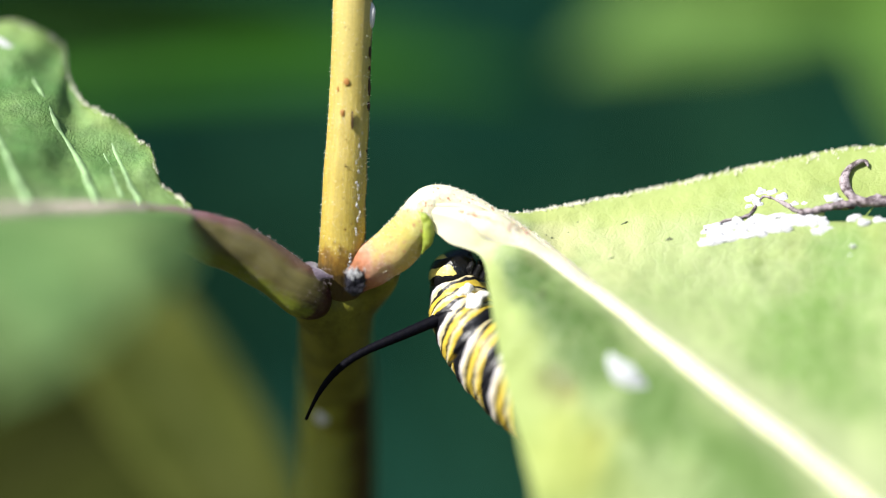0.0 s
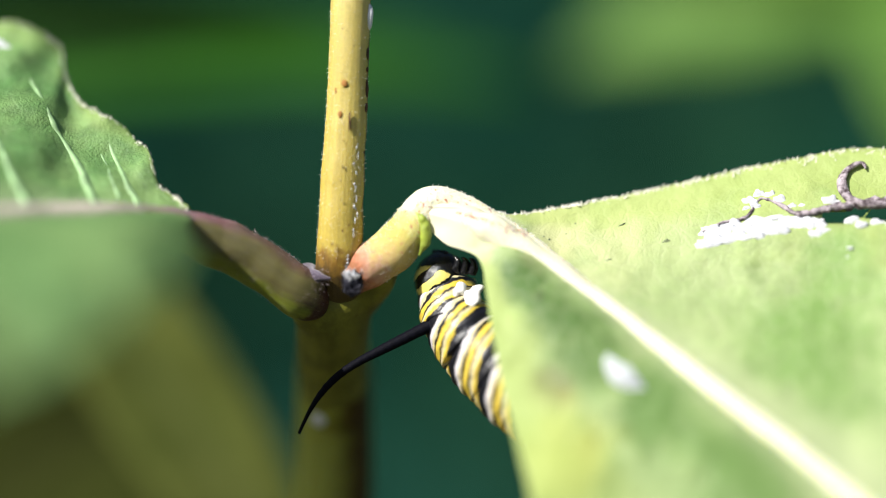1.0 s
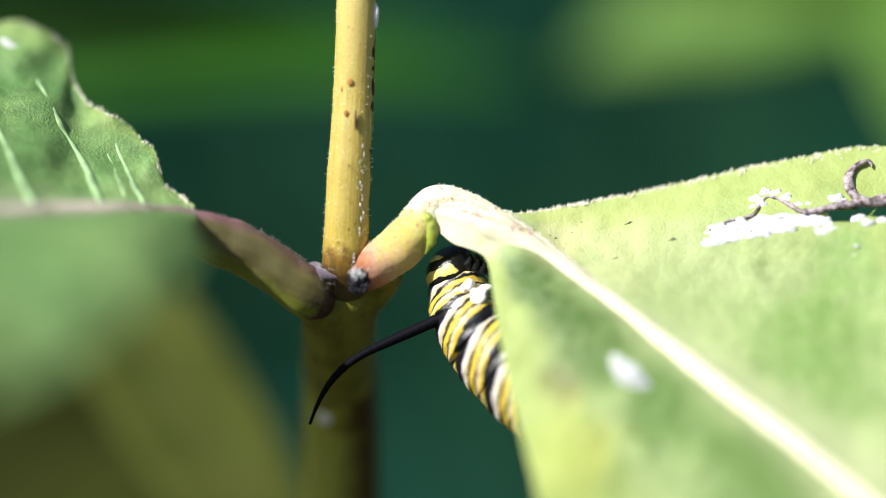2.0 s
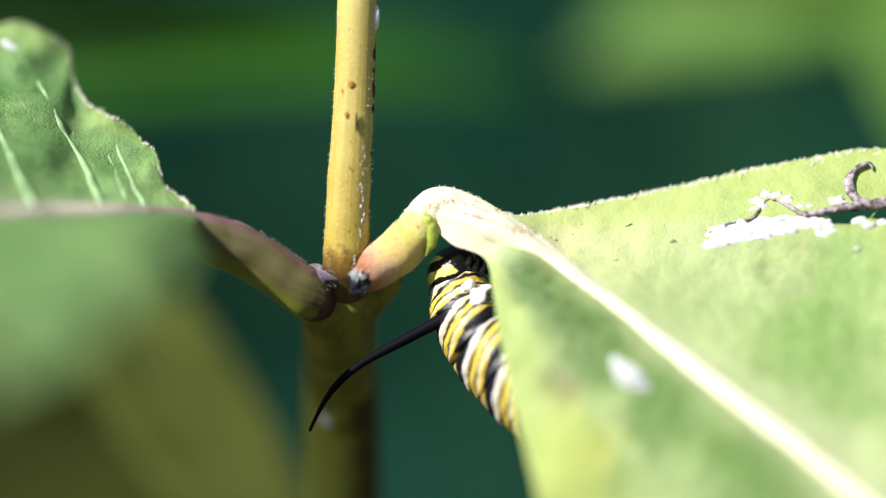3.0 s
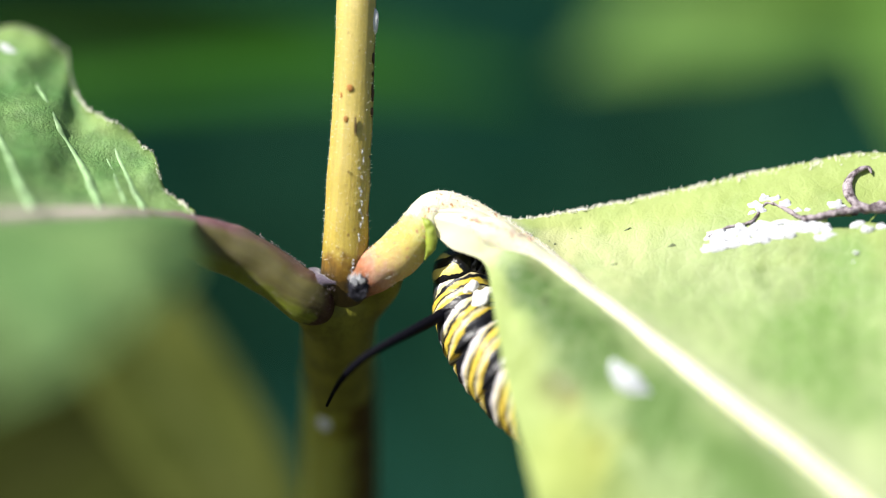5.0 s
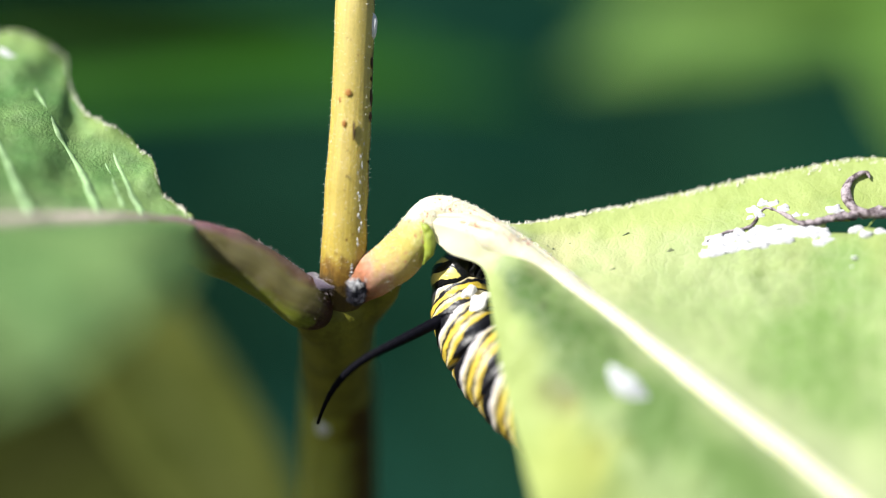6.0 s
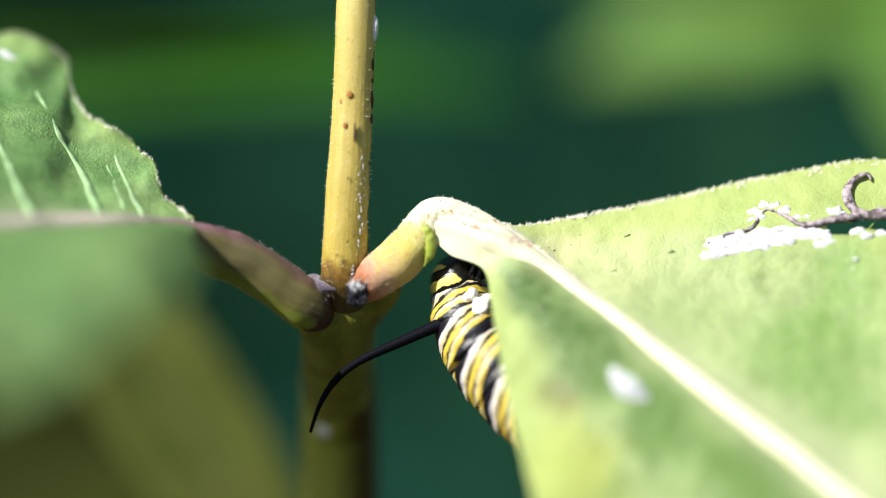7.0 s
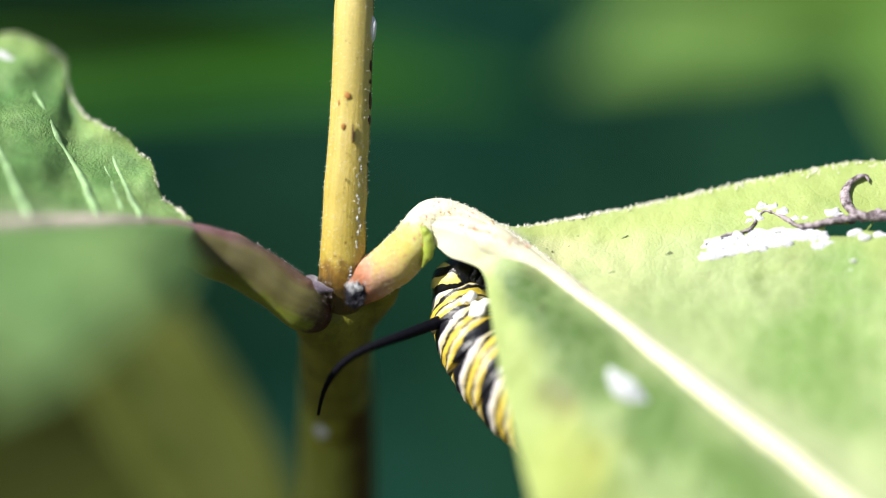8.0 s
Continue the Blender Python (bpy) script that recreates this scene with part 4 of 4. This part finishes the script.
def spine(u, t):
    """The larva's axis, u from 0 behind the head to 1 at the tail."""
    p = spline(SPINE, u)
    right, up = state(SWAY, t)
    hold = max(0.0, 1 - u / 0.55) ** 1.3
    return p + Vector((right, 0, up)) * hold + Vector((0, 0, up * 0.35)) * max(0.0, 1 - u)


def axes(p, d):
    """A pose at p with z along d and x to the belly side."""
    z = Vector(d).normalized()
    x = Vector((1, 0.1, 0.2))
    x = (x - z * x.dot(z)).normalized()
    m = Matrix((x, z.cross(x), z)).transposed().to_4x4()
    return Matrix.Translation(Vector(p) * MM) @ m


SKIN = body_material("banded_skin", SEGMENT)
RADII = (2.1, 2.5, 2.8, 2.95, 3.0, 2.9, 2.7, 2.2)


def segment(r0, r1, r2, seed):
    """One body ring: two soft folds, a little fuller in the middle; its axis is z."""
    bm = bmesh.new()
    rows, sides, loops = 22, 36, []
    for i in range(rows + 1):
        f = i / rows
        r = (r0 + (r1 - r0) * f * 2) if f < 0.5 else (r1 + (r2 - r1) * (f * 2 - 1))
        r *= 0.955 + 0.05 * math.sin(math.pi * f) ** 0.6 + 0.016 * math.cos(f * 6 * math.pi)
        ring = []
        for k in range(sides):
            a = 2 * math.pi * k / sides
            q = Vector((math.cos(a) * r, math.sin(a) * r, f * SEGMENT))
            q.z += 0.12 * math.sin(a * 2 + seed)
            ring.append(bm.verts.new(q * (1 + 0.012 * wobble(q, 0.8, seed))))
        loops.append(ring)
    for i in range(rows):
        for k in range(sides):
            bm.faces.new((loops[i][k], loops[i][(k + 1) % sides], loops[i + 1][(k + 1) % sides], loops[i + 1][k]))
    bm.faces.new(loops[0]), bm.faces.new(loops[-1])
    return bm


rings = []
for k in range(COUNT):
    a, b, c = RADII[max(0, k - 1)], RADII[k], RADII[min(COUNT - 1, k + 1)]
    rings.append(part("body_segment", segment((a + b) / 2, b, (b + c) / 2, k * 1.3), SKIN, larva))

head_bm = bmesh.new()
lump(head_bm, (0, 0, 0), (1.95, 1.8, 1.72), 0.05, 0.8, 1.0, level=4)
head = part("head", head_bm, head_material("banded_head", ((0.24, 0.48), (0.72, 0.95)), -0.00045), larva, "glossy black head with yellow bands")
neck_bm = bmesh.new()
lump(neck_bm, (0, 0, 0), (1.85, 1.85, 1.15), 0.06, 0.8, 2.0, level=4)
neck = part("neck", neck_bm, head_material("banded_neck", ((0.34, 0.50),), 0.0001), larva, "black and yellow ring behind the head")
jaw = bmesh.new()
for k in range(7):
    a = -0.6 + k * 0.4
    lump(jaw, (0.9 + 0.3 * math.cos(a), -0.9 + 0.5 * math.sin(a), 0.5 + 0.22 * k % 0.7), (0.26, 0.22, 0.3), 0.4, 0.3, k, level=2)
part("mouthparts", jaw, GLOSS, head)
eye = bmesh.new()
for k in range(6):
    a = k * 1.05
    lump(eye, (0.55 + 0.2 * math.cos(a), -1.25, 0.35 + 0.2 * math.sin(a)), (0.07, 0.07, 0.07), 0, 1, 0, level=2)
part("eyes", eye, GLOSS, head)
for k in range(3):
    base = Vector((0.75 + 0.42 * k, -1.75 - 0.1 * k, 0.55 - 0.35 * k))
    legs = tube(bmesh.new(), [base, base + Vector((0.3, -0.35, 0.3)), base + Vector((0.38, -0.5, 0.62)), base + Vector((0.25, -0.5, 0.9))], [(0, 0.36), (0.5, 0.27), (0.8, 0.14), (1, 0.03)], 18, 10, 0.2, 0.4)
    part("leg", legs, GLOSS, neck)
pads = []
for k, (x, y, z, sx, sz) in enumerate(((0.25, -2.0, -0.80, 0.65, 0.42), (0.75, -2.2, -1.65, 1.05, 0.55))):
    pads.append(part("leg_base", lump(bmesh.new(), (x, y, z), (sx, 0.36, sz), 0.55, 0.5, k + 2.0, Matrix.Rotation(-0.5, 4, "Y")), WHITE, neck, "white fold at a leg's root"))

PIECES, FEELER_LENGTH = 20, 12.0
feelers = []
for k in range(PIECES):
    f0, f1 = k / PIECES, (k + 1) / PIECES
    r0, r1 = [value([(0, 0.5), (0.08, 0.39), (0.6, 0.27), (1, 0.11)], f) for f in (f0, f1)]
    n = FEELER_LENGTH / PIECES
    bm = tube(bmesh.new(), [(0, 0, -0.3 * r0), (0, 0, n * 0.5), (0, 0, n + 0.3 * r1)], [(0, r0), (1, r1)], 6, 14, 0.06, 0.4, up=(0, 1, 0), cap=False)
    feelers.append(part("feeler_piece", bm, BLACK, larva))


def motions():
    """The larva feeds: its fore body sways, the head nods and the feeler swings."""
    times = sorted({round(r[0], 2) for r in SWAY + NOD + FEELER} | {k * 0.5 for k in range(17)})
    length = sum((spline(SPINE, (i + 1) / 60) - spline(SPINE, i / 60)).length for i in range(60))
    step = SEGMENT * 0.97 / length
    for k, ob in enumerate(rings):
        walk(ob, [(t, axes(spine(k * step, t), spine((k + 1) * step, t) - spine(k * step, t))) for t in times])
    heads, necks = [], []
    for t in times:
        tip, turn = state(NOD, t)
        start = spine(0, t)
        d = spine(0.12, t) - start
        m = axes(start, -d)
        necks.append((t, m @ pose(-0.05 * MM, 0, -0.45 * MM, 0, -14 - tip * 0.5, turn * 0.5)))
        heads.append((t, m @ pose(0, 0, 0, 0, -tip * 0.8, 0) @ pose(-0.25 * MM, -0.45 * MM, 0.5 * MM, 0, -26 - tip * 0.5, turn)))
    walk(neck, necks)
    walk(head, heads)
    rows = [[] for _ in feelers]
    for t in times:
        right, up, root, end, near = state(FEELER, t)
        p = Vector((right + 0.45, -0.2, up + 0.2))
        for k in range(PIECES):
            f = (k + 0.5) / PIECES
            g = min(1.0, max(0.0, (f - 0.36) / 0.64))
            a = radians(root + (end - root) * g * g * (3 - 2 * g))
            b = radians(near) * math.cos(math.pi * f)
            d = Vector((-math.cos(a) * math.cos(b), -math.sin(b), -math.sin(a) * math.cos(b)))
            y = Vector((0, 1, 0))
            y = (y - d * y.dot(d)).normalized()
            m = Matrix((y.cross(d), y, d)).transposed().to_4x4()
            rows[k].append((t, Matrix.Translation(p * MM) @ m))
            p = p + d * (FEELER_LENGTH / PIECES)
    for ob, r in zip(feelers, rows):
        walk(ob, r)


motions()
